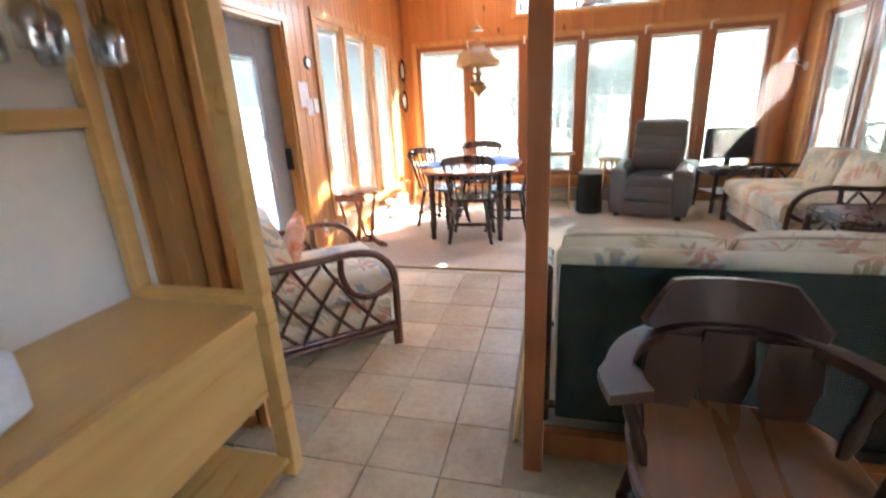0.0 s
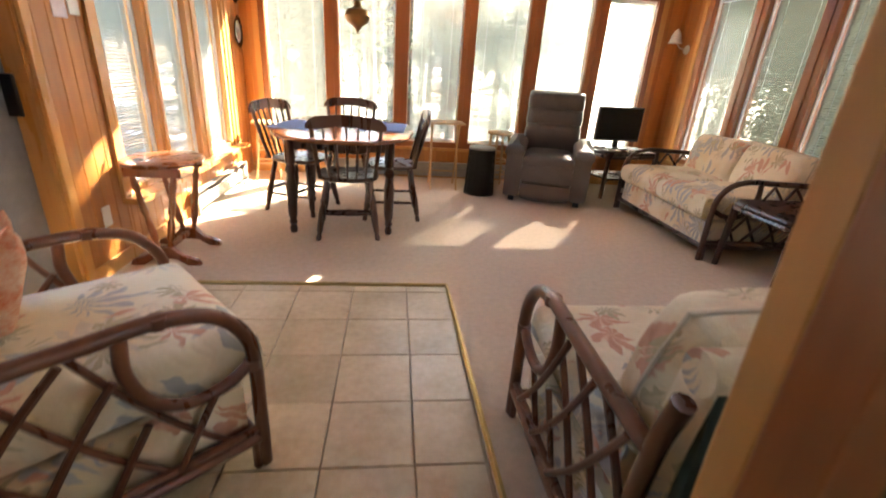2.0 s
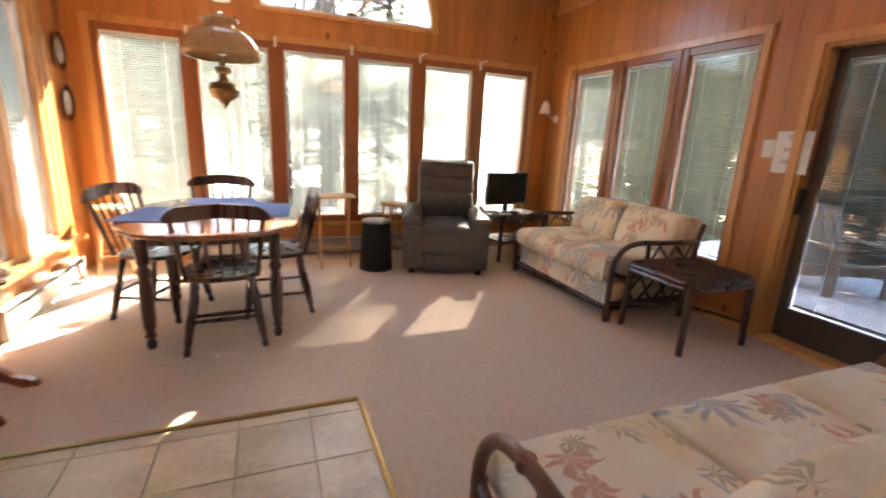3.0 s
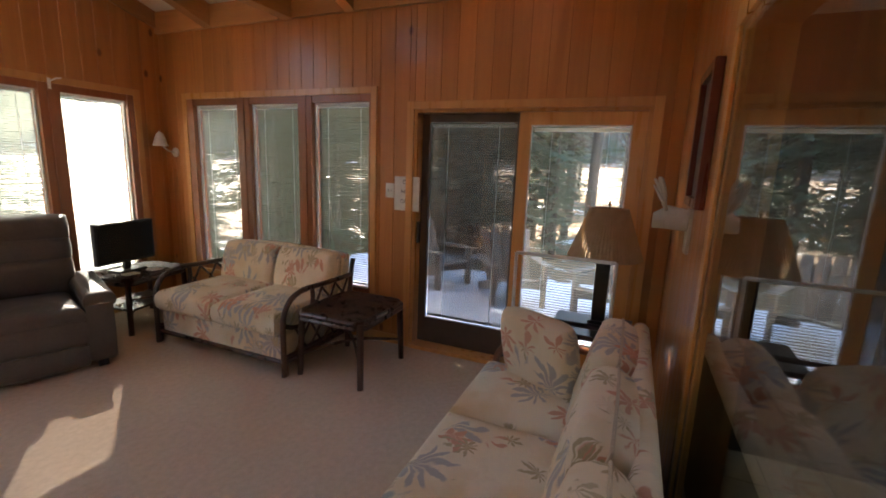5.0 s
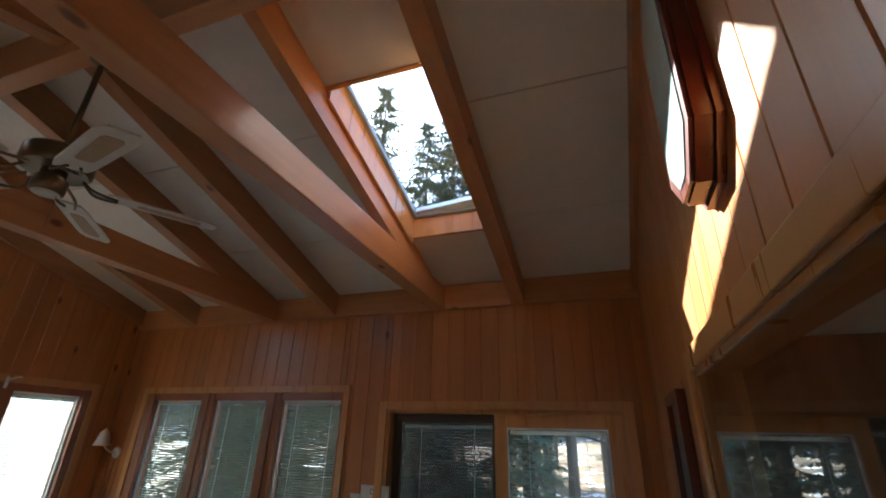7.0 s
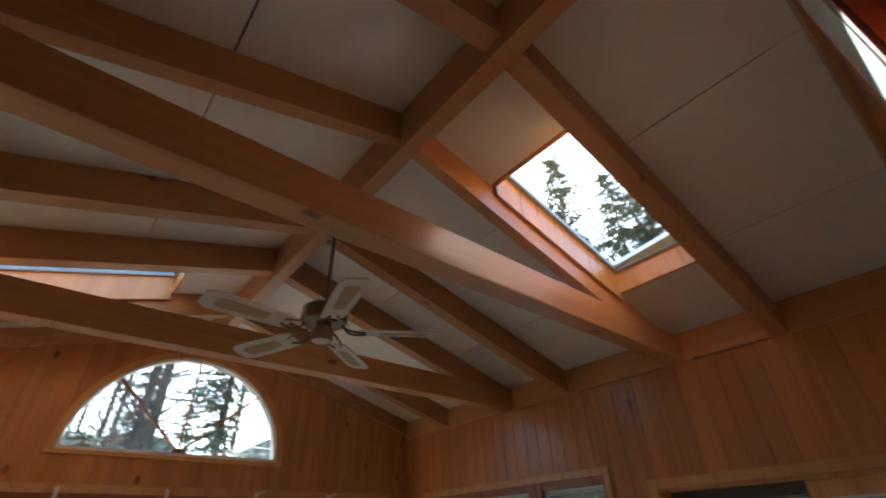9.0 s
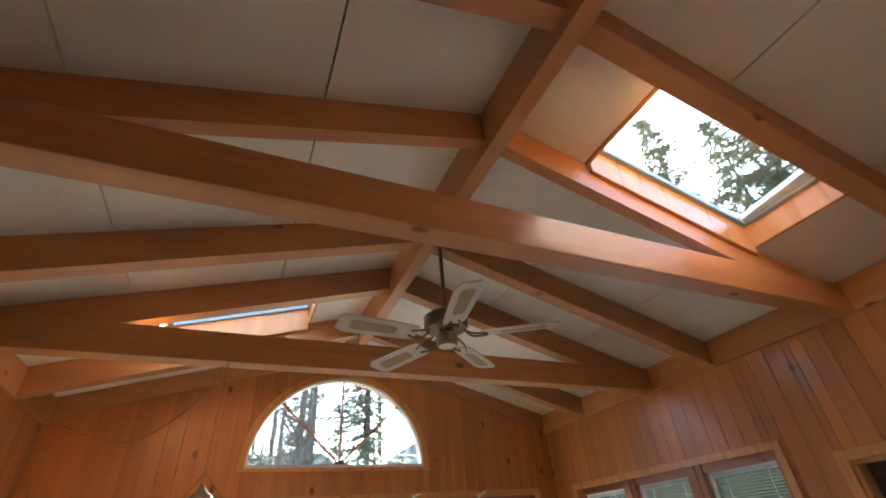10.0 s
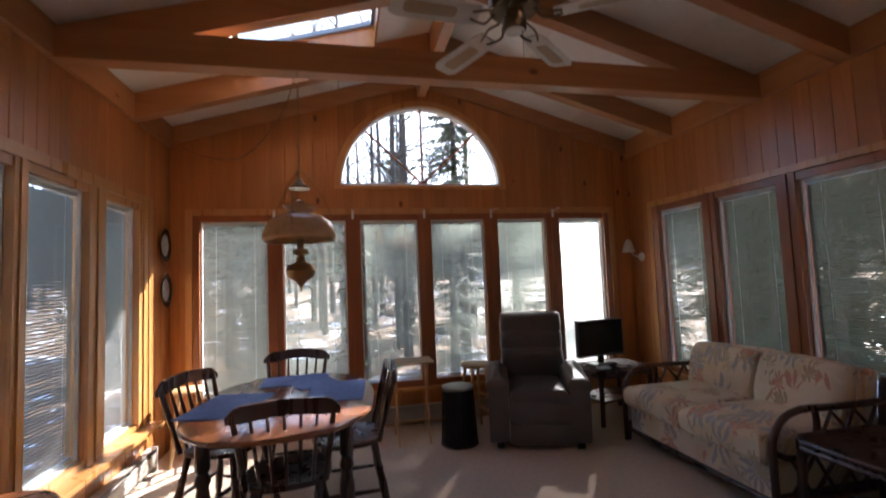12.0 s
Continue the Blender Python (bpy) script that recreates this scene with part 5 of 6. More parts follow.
# ---------------------------------------------------------------- standing lamp and rack by the sliding door
e = thing("lamp_table", 3.12, 2.42, 0, 0, "low black side table in the corner by the door", "table")
part("tabletop", B(-0.22, 0.22, -0.24, 0.24, 0.58, 0.61, bevel=0.005), BLACK, e)
for sx in (-1, 1):
    for sy in (-1, 1):
        part("leg", B(sx * 0.19 - 0.018, sx * 0.19 + 0.018, sy * 0.21 - 0.018, sy * 0.21 + 0.018, 0, 0.58), BLACK, e)
e = thing("table_lamp", 3.2, 2.39, 0.611, 0, "black column table lamp with a pleated tan shade", "lamp")
part("base", B(-0.06, 0.06, -0.06, 0.06, 0.0, 0.02, bevel=0.004), BLACK, e)
part("column", B(-0.042, 0.042, -0.042, 0.042, 0.02, 0.40, bevel=0.006), BLACK, e)
part("stem", tube(bmesh.new(), [(0, 0, 0.40), (0, 0, 0.76)], 0.006, 8), ABRASS, e)
bm = bmesh.new()
n = 120
rings = [[bm.verts.new(((r + (0.004 if a % 2 else -0.004)) * math.cos(2 * math.pi * a / n), (r + (0.004 if a % 2 else -0.004)) * math.sin(2 * math.pi * a / n), z)) for a in range(n)] for r, z in ((0.225, 0.43), (0.11, 0.74))]
for k in range(n):
    bm.faces.new((rings[0][k - 1], rings[0][k], rings[1][k], rings[1][k - 1]))
part("shade", bm, plain("pleated tan fabric", (0.42, 0.29, 0.17), 0.9, c2=(0.36, 0.24, 0.13), scale=20, local=True), e, "pleated tan fabric shade")
part("finial", lathe(bmesh.new(), [(0.004, 0.75), (0.012, 0.765), (0.004, 0.785)], 10), ABRASS, e)
e = thing("folding_rack", 2.93, 2.60, 0, 0, "white tubular folding rack behind the sofa arm", "rack")
for yy in (-0.29, 0.29):
    part("upright", tube(bmesh.new(), [(0, yy, 0), (0, yy, 1.06)], 0.011, 8), WHITEPL, e, smooth=True)
part("top_bar", tube(bmesh.new(), [(0, -0.29, 1.06), (0, 0.29, 1.06)], 0.011, 8), WHITEPL, e, smooth=True)
part("cross_bar", tube(bmesh.new(), [(0, -0.29, 0.66), (0, 0.29, 0.66)], 0.016, 8), BLACK, e, smooth=True)
part("foot_bar", tube(bmesh.new(), [(-0.1, -0.29, 0.012), (0.1, -0.29, 0.012)], 0.011, 8), WHITEPL, e)

# ---------------------------------------------------------------- on the walls
e = thing("wall_sconce", XE, 6.74, 1.60, 0, "white bell-shade wall sconce with a cord beside the corner", "lamp")
part("backplate", lathe(bmesh.new(), [(0.05, 0), (0.045, 0.012), (0.02, 0.018)], 20), WHITEPL, e, smooth=True).matrix_basis = pose(-0.001, 0, 0, 0, -90)
part("arm", tube(bmesh.new(), spline([(-0.015, 0, 0), (-0.08, 0.02, 0.02), (-0.13, 0.05, 0.10), (-0.13, 0.05, 0.21)], 4), 0.007, 8), WHITEPL, e, smooth=True)
part("shade", lathe(bmesh.new(), [(0.076, 0.06), (0.060, 0.085), (0.052, 0.13), (0.035, 0.175), (0.012, 0.20)], 20, (-0.13, 0.05, 0)), WHITEPL, e, "white frosted bell shade", smooth=True)
part("cord", tube(bmesh.new(), [(-0.006, 0, -0.04), (-0.006, 0.0, -1.2)], 0.004, 6), plain("tan cord", (0.45, 0.22, 0.09), 0.6), e)

o = part("paper_notice", B(XE - 0.006, XE - 0.003, 3.87, 4.10, 1.19, 1.47), plain("white paper", (0.80, 0.79, 0.76), 0.8, bump=0.05))
tagged(o, "white paper notice lettered in grey beside the door", "notice")


def letters(body, y, z, size, parent, name="lettering"):
    cu = bpy.data.curves.new(name, "FONT")
    cu.body, cu.size, cu.align_x, cu.align_y = body, size, "CENTER", "CENTER"
    cu.extrude = 0.0004
    tmp = bpy.data.objects.new("tmp", cu)
    scene.collection.objects.link(tmp)
    me = bpy.data.meshes.new_from_object(tmp.evaluated_get(bpy.context.evaluated_depsgraph_get()))
    bpy.data.objects.remove(tmp)
    me.materials.append(INK)
    o = new(name, me)
    o.matrix_basis = pose(XE - 0.0066, y, z, 90, 0, -90)
    o.parent = parent


INK = plain("grey ink", (0.12, 0.12, 0.13), 0.8, bump=0)
letters("DO", 3.985, 1.425, 0.05, o), letters("NOT", 3.985, 1.345, 0.05, o), letters("OPEN", 3.985, 1.265, 0.045, o)
e = thing("light_switch", XE, 4.145, 1.35, 0, "ivory double light switch plate on the pine wall", "switch")
part("plate", B(-0.007, -0.002, -0.04, 0.04, -0.06, 0.06, bevel=0.002), WHITEPL, e)
for dy in (-0.016, 0.016):
    part("toggle", B(-0.014, -0.007, dy - 0.005, dy + 0.005, -0.012, 0.012), WHITEPL, e)

for z, y in ((1.84, 6.70), (1.44, 6.72)):
    e = thing("wall_plate", XW + 0.012, y, z, 0, "dark-rimmed oval decorative plate hung on pine", "plate", "hung plates")
    bm = lathe(bmesh.new(), [(0.05, 0.0), (0.09, 0.004), (0.115, 0.018), (0.12, 0.022), (0.112, 0.022), (0.085, 0.012), (0.05, 0.010)], 28)
    for v in bm.verts:
        v.co.y *= 1.25
    p = part("rim", bm, plain("dark glazed rim", (0.06, 0.045, 0.035), 0.25, local=True), e, smooth=True)
    p.matrix_basis = pose(0, 0, 0, 0, 90, 0) @ pose(0, 0, 0, 0, 0, 90)
    bm = lathe(bmesh.new(), [(0.03, 0.012), (0.08, 0.0135)], 24)
    for v in bm.verts:
        v.co.y *= 1.25
    p = part("painted_face", bm, plain("painted china", (0.60, 0.58, 0.52), 0.2, c2=(0.30, 0.33, 0.28), scale=22, local=True, bump=0), e, smooth=True)
    p.matrix_basis = pose(0, 0, 0, 0, 90, 0) @ pose(0, 0, 0, 0, 0, 90)

for k, (y, z, h, w) in enumerate(((4.08, 1.50, 0.20, 0.15), (4.15, 1.40, 0.14, 0.10))):
    o = part("paper_note", B(XW + 0.002 + 0.003 * k, XW + 0.004 + 0.003 * k, y - w / 2, y + w / 2, z - h / 2, z + h / 2), plain("note paper", (0.74, 0.70, 0.78), 0.8, bump=0.05))
    tagged(o, "small paper note pinned beside the west door", "note", "pinned notes")
e = thing("thermometer", XW + 0.001, 4.19, 1.76, 0, "small round dark-rimmed wall thermometer on pine", "thermometer")
p = part("case", lathe(bmesh.new(), [(0.05, 0), (0.055, 0.01), (0.048, 0.022), (0.04, 0.018)], 24), BLACK, e, smooth=True)
p.matrix_basis = pose(0, 0, 0, 0, 90)
p = part("dial", lathe(bmesh.new(), [(0.02, 0.0185), (0.039, 0.0195)], 20), WHITEPL, e)
p.matrix_basis = pose(0, 0, 0, 0, 90)
o = part("wall_outlet", B(XW + 0.001, XW + 0.007, 4.12, 4.19, 0.27, 0.385, bevel=0.002), WHITEPL)
tagged(o, "white electrical outlet plate low on pine boards", "outlet")
o = part("wall_outlet", B(XW + 0.001, XW + 0.007, 4.22, 4.30, 1.35, 1.47, bevel=0.002), WHITEPL)
tagged(o, "white switch plate on the pine pier", "switch")

# curtain hooks over the window row
for k, x in enumerate((-0.40, 0.35, 1.083, 1.815, 2.536)):
    e = thing("rod_bracket", x, YN - 0.022, 2.12, 0, "small white curtain-rod bracket above a mullion", "bracket", "rod brackets")
    part("plate", B(-0.012, 0.012, -0.004, 0.0, -0.04, 0.05, bevel=0.001), WHITEPL, e)
    if k > 2:
        part("arm", tube(bmesh.new(), [(0, -0.004, 0.02), (0.02, -0.07, 0.045), (0.05, -0.085, 0.05)], 0.006, 6), WHITEPL, e)

# framed pictures and antler mount on the south wall
e = thing("framed_picture", 2.42, YS + 0.001, 1.72, 0, "dark red framed picture hung beside the glass door", "picture")
RED = wood("mahogany frame", (0.10, 0.018, 0.010), (0.18, 0.035, 0.018), "z", 0.3, local=True, coat=0.4)
for r in ((-0.20, -0.16, -0.28, 0.28), (0.16, 0.20, -0.28, 0.28), (-0.16, 0.16, 0.24, 0.28), (-0.16, 0.16, -0.28, -0.24)):
    part("frame_bar", B(r[0], r[1], 0, 0.035, r[2], r[3], bevel=0.004), RED, e)
part("picture", B(-0.16, 0.16, 0.004, 0.012, -0.24, 0.24), plain("dark print", (0.05, 0.045, 0.05), 0.4, c2=(0.12, 0.09, 0.07), scale=9), e)
e = thing("wall_clock", 1.22, YS + 0.001, 2.66, 0, "dark eight-sided wooden wall clock with a glazed face", "wall clock")


def octagon(hw, hh, c, y):
    return [(hw - c, y, -hh), (hw, y, -hh + c), (hw, y, hh - c), (hw - c, y, hh), (c - hw, y, hh), (-hw, y, hh - c), (-hw, y, c - hh), (c - hw, y, -hh)]


part("case", prism(bmesh.new(), octagon(0.155, 0.345, 0.10, 0.0), (0, 0.055, 0)), RED, e)
part("back_moulding", prism(bmesh.new(), octagon(0.168, 0.358, 0.105, 0.0), (0, 0.018, 0)), RED, e)
part("bezel", prism(bmesh.new(), octagon(0.148, 0.338, 0.097, 0.0555), (0, 0.010, 0)), RED, e)
part("face", prism(bmesh.new(), octagon(0.12, 0.31, 0.085, 0.066), (0, 0.003, 0)), plain("pale clock face", (0.40, 0.52, 0.54), 0.12, bump=0), e, "pale glazed face")
bm = bmesh.new()
lathe(bm, [(0.02, 0), (0.05, 0.02), (0.055, 0.10), (0.035, 0.16)], 14)
for v in bm.verts:
    v.co = Vector((v.co.x, v.co.z, v.co.y + 0.02 * math.sin(v.co.z * 20)))
for sx in (-1, 1):
    tube(bm, spline([(sx * 0.02, 0.10, 0.04), (sx * 0.06, 0.12, 0.08), (sx * 0.10, 0.13, 0.14), (sx * 0.09, 0.15, 0.20)], 4), [0.009] * 12 + [0.003], 6)
    for s in (0.4, 0.7):
        tube(bm, [(sx * (0.06 + 0.05 * s), 0.12 + 0.02 * s, 0.05 + 0.1 * s), (sx * (0.05 + 0.05 * s), 0.17, 0.12 + 0.1 * s)], [0.007, 0.003], 6)
box(bm, -0.05, 0.05, 0.0, 0.015, -0.14, 0.06)
o = part("antler_ornament", bm, plain("bone white resin", (0.62, 0.56, 0.46), 0.6, local=True), None, smooth=True)
o.matrix_basis = pose(2.55, YS + 0.002, 1.36)
tagged(o, "pale antlered wall ornament above the sofa back", "ornament")


# ---------------------------------------------------------------- kitchen things
e = thing("kitchen_hutch", -0.44, 0.95, 0, 0, "honey maple shelf unit with counter and drop front", "hutch")
e.matrix_basis = pose(0, 0, 0)
part("counter", B(-0.72, -0.21, -0.2, 1.64, 0.715, 0.745, bevel=0.004), MAPLE, e)
part("counter_edge", B(-0.205, -0.165, -0.2, 1.60, 0.70, 0.748, bevel=0.005), MAPLE, e)
part("drop_front", B(-0.20, -0.178, -0.2, 1.60, 0.415, 0.695, bevel=0.003), MAPLE, e, "yellow maple drop-leaf front")
part("end_rail", B(-0.72, -0.17, 1.645, 1.70, 0.735, 0.775, bevel=0.004), MAPLE, e)
for x0, x1 in ((-0.235, -0.165), (-0.72, -0.675)):
    part("post", B(x0, x1, 1.645, 1.70, 0.776, 2.1, bevel=0.005), MAPLE, e)
    part("leg", B(x0, x1, 1.645, 1.70, 0.02, 0.734, bevel=0.005), MAPLE, e)
part("caster", lathe(bmesh.new(), [(0.016, 0), (0.02, 0.01), (0.016, 0.02)], 12, (-0.195, 1.675, 0)), BLACK, e)
part("caster", lathe(bmesh.new(), [(0.016, 0), (0.02, 0.01), (0.016, 0.02)], 12, (-0.70, 1.675, 0)), BLACK, e)
part("lower_shelf", B(-0.72, -0.18, -0.2, 1.64, 0.09, 0.115, bevel=0.003), MAPLE, e)
part("shelf_rail", B(-0.715, -0.675, -0.2, 1.64, 1.34, 1.40, bevel=0.004), MAPLE, e)
part("glass_rack", B(-0.70, -0.22, 0.4, 1.64, 1.70, 1.73, bevel=0.003), MAPLE, e)


def wine_glass(x, y):
    e = thing("wine_glass", x, y, 1.699, 0, "clear stemmed glass hung upside down from the rack", "glass", "hung glasses")
    m = glass_pane("clear glassware", (0.80, 0.82, 0.84), 0.30)
    part("foot", lathe(bmesh.new(), [(0.033, -0.002), (0.034, -0.005), (0.006, -0.012)], 18), m, e, smooth=True)
    part("stem", tube(bmesh.new(), [(0, 0, -0.01), (0, 0, -0.08)], 0.004, 8), m, e, smooth=True)
    bm = lathe(bmesh.new(), [(0.004, -0.08), (0.026, -0.095), (0.036, -0.13), (0.034, -0.175), (0.031, -0.19), (0.029, -0.19), (0.032, -0.13), (0.020, -0.10), (0.003, -0.088)], 18)
    part("bowl", bm, m, e, smooth=True)
    return e


first = wine_glass(-0.50, 1.44)
for x, y in ((-0.58, 1.36), (-0.50, 1.30), (-0.40, 1.38), (-0.60, 1.52), (-0.41, 1.54), (-0.32, 1.28), (-0.50, 1.60)):
    copy_thing(first, pose(x, y, 1.699))
e = thing("white_jug", -0.39, 0.97, 0.746, 20, "white plastic jug standing on the maple counter", "jug")
MILK = plain("milky plastic", (0.62, 0.66, 0.74), 0.35, local=True)
bm = bmesh.new()
seat_cushion(bm, 0.16, 0.14, 0.17, pose(0, 0, 0.085), 1, 0.03)
part("body", bm, MILK, e, smooth=True)
part("neck", lathe(bmesh.new(), [(0.07, 0.165), (0.05, 0.20), (0.028, 0.225), (0.026, 0.25)], 18), MILK, e, smooth=True)
part("handle", tube(bmesh.new(), spline([(0.07, 0, 0.12), (0.09, 0, 0.17), (0.05, 0, 0.215)], 4), 0.012, 8), MILK, e, smooth=True)
o = part("switch_plate", B(KW + 0.001, KW + 0.007, 1.16, 1.25, 0.90, 1.03, bevel=0.002), plain("ivory plate", (0.66, 0.58, 0.36), 0.4))
tagged(o, "ivory switch plate on the white kitchen wall", "switch")

# captain's chair
CAPTAIN = wood("old black-brown oak", (0.022, 0.008, 0.004), (0.055, 0.021, 0.009), "z", 0.42, local=True, coat=0.08)
CAPTAIN_SEAT = wood("worn brown oak", (0.13, 0.050, 0.017), (0.22, 0.095, 0.035), "y", 0.32, local=True, coat=0.3)
e = thing("captains_chair", 1.26, 1.53, 0, 176, "heavy wooden captain's chair with a curved back and arms", "chair")
bm = bmesh.new()
n = 36
rim = [(math.copysign(abs(math.cos(2 * math.pi * k / n)) ** 0.6, math.cos(2 * math.pi * k / n)) * 0.28, math.copysign(abs(math.sin(2 * math.pi * k / n)) ** 0.6, math.sin(2 * math.pi * k / n)) * 0.26) for k in range(n)]
rings = [[bm.verts.new((px * f, py * f, z)) for px, py in rim] for f, z in ((0.93, 0.405), (1.0, 0.415), (1.0, 0.44), (0.95, 0.452), (0.6, 0.44), (0.3, 0.437))]
for a, b in zip(rings, rings[1:]):
    for k in range(n):
        bm.faces.new((a[k - 1], a[k], b[k], b[k - 1]))
bm.faces.new(rings[0]), bm.faces.new(rings[-1])
part("seat", bm, CAPTAIN_SEAT, e, "worn honey-brown seat", smooth=True)
for sx in (-1, 1):
    for sy in (-1, 1):
        part("leg", turned(bmesh.new(), (sx * 0.25, sy * 0.25, 0), (sx * 0.17, sy * 0.17, 0.41), LEG), CAPTAIN, e, smooth=True)
for sx in (-1, 1):
    part("stretcher", tube(bmesh.new(), [(sx * 0.22, -0.22, 0.15), (sx * 0.22, 0.22, 0.15)], 0.012, 8), CAPTAIN, e, smooth=True)
part("stretcher", tube(bmesh.new(), [(-0.22, 0, 0.15), (0.22, 0, 0.15)], 0.012, 8), CAPTAIN, e, smooth=True)


def bow(angle, r=0.315):
    return Vector((r * math.sin(angle), -r * math.cos(angle) * 0.95, 0))


bm = bmesh.new()
cols = []
for k in range(25):
    a = radians(-112 + 224 * k / 24)
    c = bow(a)
    w = 0.034 + 0.020 * (abs(k - 12) > 9)
    d = c.normalized()
    z = 0.685 - 0.012 * abs(math.sin(a))
    cols.append([bm.verts.new(c + d * s * w + Vector((0, 0, h))) for s, h in ((-1, z - 0.016), (1, z - 0.016), (1, z + 0.012), (-1, z + 0.016))])
for a, b in zip(cols, cols[1:]):
    for k in range(4):
        bm.faces.new((a[k - 1], a[k], b[k], b[k - 1]))
bm.faces.new(cols[0]), bm.faces.new(cols[-1])
part("arm_bow", bm, CAPTAIN, e, "broad steam-bent arm bow", smooth=True)
bm = bmesh.new()
cols = []
for k in range(17):
    u = 2 * k / 16 - 1
    c = bow(radians(44 * u), 0.32)
    d = c.normalized()
    hi = 0.83 - 0.11 * max(0.0, abs(u) - 0.62) / 0.38
    cols.append([bm.verts.new(c + d * s + Vector((0, 0, h))) for s, h in ((-0.014, 0.70), (0.014, 0.70), (0.030, hi), (0.002, hi + 0.004))])
for a, b in zip(cols, cols[1:]):
    for k in range(4):
        bm.faces.new((a[k - 1], a[k], b[k], b[k - 1]))
bm.faces.new(cols[0]), bm.faces.new(cols[-1])
part("back_rest", bm, CAPTAIN, e, smooth=True)
for k in range(7):
    a = radians(-105 + 35 * k)
    c = bow(a)
    part("spindle" if abs(k - 3) > 1 else "splat", turned(bmesh.new(), Vector((c.x * 0.80, c.y * 0.80, 0.44)), c + Vector((0, 0, 0.675)), [(0, 0.012), (0.3, 0.022), (0.55, 0.014), (0.7, 0.020), (1, 0.012)]) if abs(k - 3) > 1 else prism(bmesh.new(), [Vector((c.x * 0.82 + u, c.y * 0.82, z)) for u, z in ((-0.055, 0.445), (0.055, 0.445), (0.078, 0.55), (0.065, 0.69), (-0.065, 0.69), (-0.078, 0.55))], (c.x * 0.05, c.y * 0.05, 0)), CAPTAIN, e, smooth=True)

# ---------------------------------------------------------------- outdoors
bm = bmesh.new()
N = 70
vs = {}


def land(x, y):
    d = max(0.0, math.hypot(x - 1.1, y - 4.5) - 6)
    return -0.55 + 0.35 * noise.noise(Vector((x * 0.12, y * 0.12, 0))) * min(1, d / 6) + 0.10 * noise.noise(Vector((x * 0.7, y * 0.7, 3))) * min(1, d / 3) + max(0, d - 18) * 0.09


for i in range(N + 1):
    for j in range(N + 1):
        u, v = 2 * i / N - 1, 2 * j / N - 1
        x, y = 1.1 + 220 * math.copysign(abs(u) ** 2.4, u), 4.5 + 220 * math.copysign(abs(v) ** 2.4, v)
        vs[i, j] = bm.verts.new((x, y, land(x, y)))
for i in range(N):
    for j in range(N):
        bm.faces.new((vs[i, j], vs[i + 1, j], vs[i + 1, j + 1], vs[i, j + 1]))
GROUND, n, l, bsdf = material("patchy snow over leaf litter")
v = coords(n, l)
patch = ramp(n, [(0.56, (0, 0, 0)), (0.60, (1, 1, 1))])
l.new(noise_tex(n, l, v, 0.9, 6, 0.65), patch.inputs[0])
leaf = mixed(n, l, noise_tex(n, l, v, 14, 3), (0.30, 0.17, 0.08), (0.10, 0.065, 0.04))
l.new(mixed(n, l, patch.outputs[0], leaf, (0.80, 0.83, 0.88)), bsdf.inputs["Base Color"])
bsdf.inputs["Roughness"].default_value = 0.85
tagged(part("ground", bm, GROUND, smooth=True), "snow-patched woodland ground with brown leaf litter", "ground", kind="structure")

# distant woods all round
bm = bmesh.new()
n_ = 160
ring = []
for k in range(n_):
    a = 2 * math.pi * k / n_
    h = 11.5 + 3.0 * noise.noise(Vector((math.cos(a) * 6, math.sin(a) * 6, 2))) + 1.6 * noise.noise(Vector((math.cos(a) * 30, math.sin(a) * 30, 5)))
    x, y = 1.1 + 58 * math.cos(a), 4.5 + 58 * math.sin(a)
    ring.append((bm.verts.new((x, y, -3)), bm.verts.new((x, y, h))))
for k in range(n_):
    bm.faces.new((ring[k - 1][0], ring[k][0], ring[k][1], ring[k - 1][1]))
WOODS, n, l, bsdf = material("distant mixed woods")
v = coords(n, l, (1, 1, 0.12))
trunks = ramp(n, [(0.40, (0.055, 0.058, 0.048)), (0.52, (0.13, 0.122, 0.105)), (0.62, (0.26, 0.24, 0.215))])
l.new(noise_tex(n, l, v, 1.6, 6, 0.7), trunks.inputs[0])
clump = ramp(n, [(0.48, (0, 0, 0)), (0.58, (1, 1, 1))])
l.new(noise_tex(n, l, coords(n, l), 0.16, 5, 0.6), clump.inputs[0])
col = mixed(n, l, clump.outputs[0], trunks.outputs[0], mixed(n, l, noise_tex(n, l, coords(n, l), 2.5, 4), (0.020, 0.040, 0.020), (0.06, 0.09, 0.045)))
snowy = ramp(n, [(0.62, (0, 0, 0)), (0.68, (1, 1, 1))])
l.new(noise_tex(n, l, coords(n, l, (1, 1, 3)), 0.55, 6, 0.7), snowy.inputs[0])
l.new(mixed(n, l, snowy.outputs[0], col, (0.45, 0.48, 0.52)), bsdf.inputs["Base Color"])
bsdf.inputs["Roughness"].default_value = 0.95
tagged(part("backdrop", bm, WOODS), "far belt of mixed winter woods with snow patches", "woods", kind="structure")

# deck outside the east door, under snow
e = thing("deck", 5.3, 3.6, -0.5, 0, "grey wooden deck half covered with snow", "deck")
DECKW = wood("weathered deck boards", (0.20, 0.17, 0.14), (0.30, 0.26, 0.21), "y", 0.8)
for k in range(22):
    x0 = -1.55 + k * 0.145
    part("board", B(x0, x0 + 0.135, -3.2, 3.2, 0.36, 0.39), DECKW, e)
for x0, y0 in ((-1.4, -3.0), (1.5, -3.0), (-1.4, 3.0), (1.5, 3.0), (1.5, 0)):
    part("deck_post", B(x0 - 0.05, x0 + 0.05, y0 - 0.05, y0 + 0.05, -0.15, 0.359), DECKW, e)
bm = bmesh.new()
nx, ny = 26, 50
g = {}
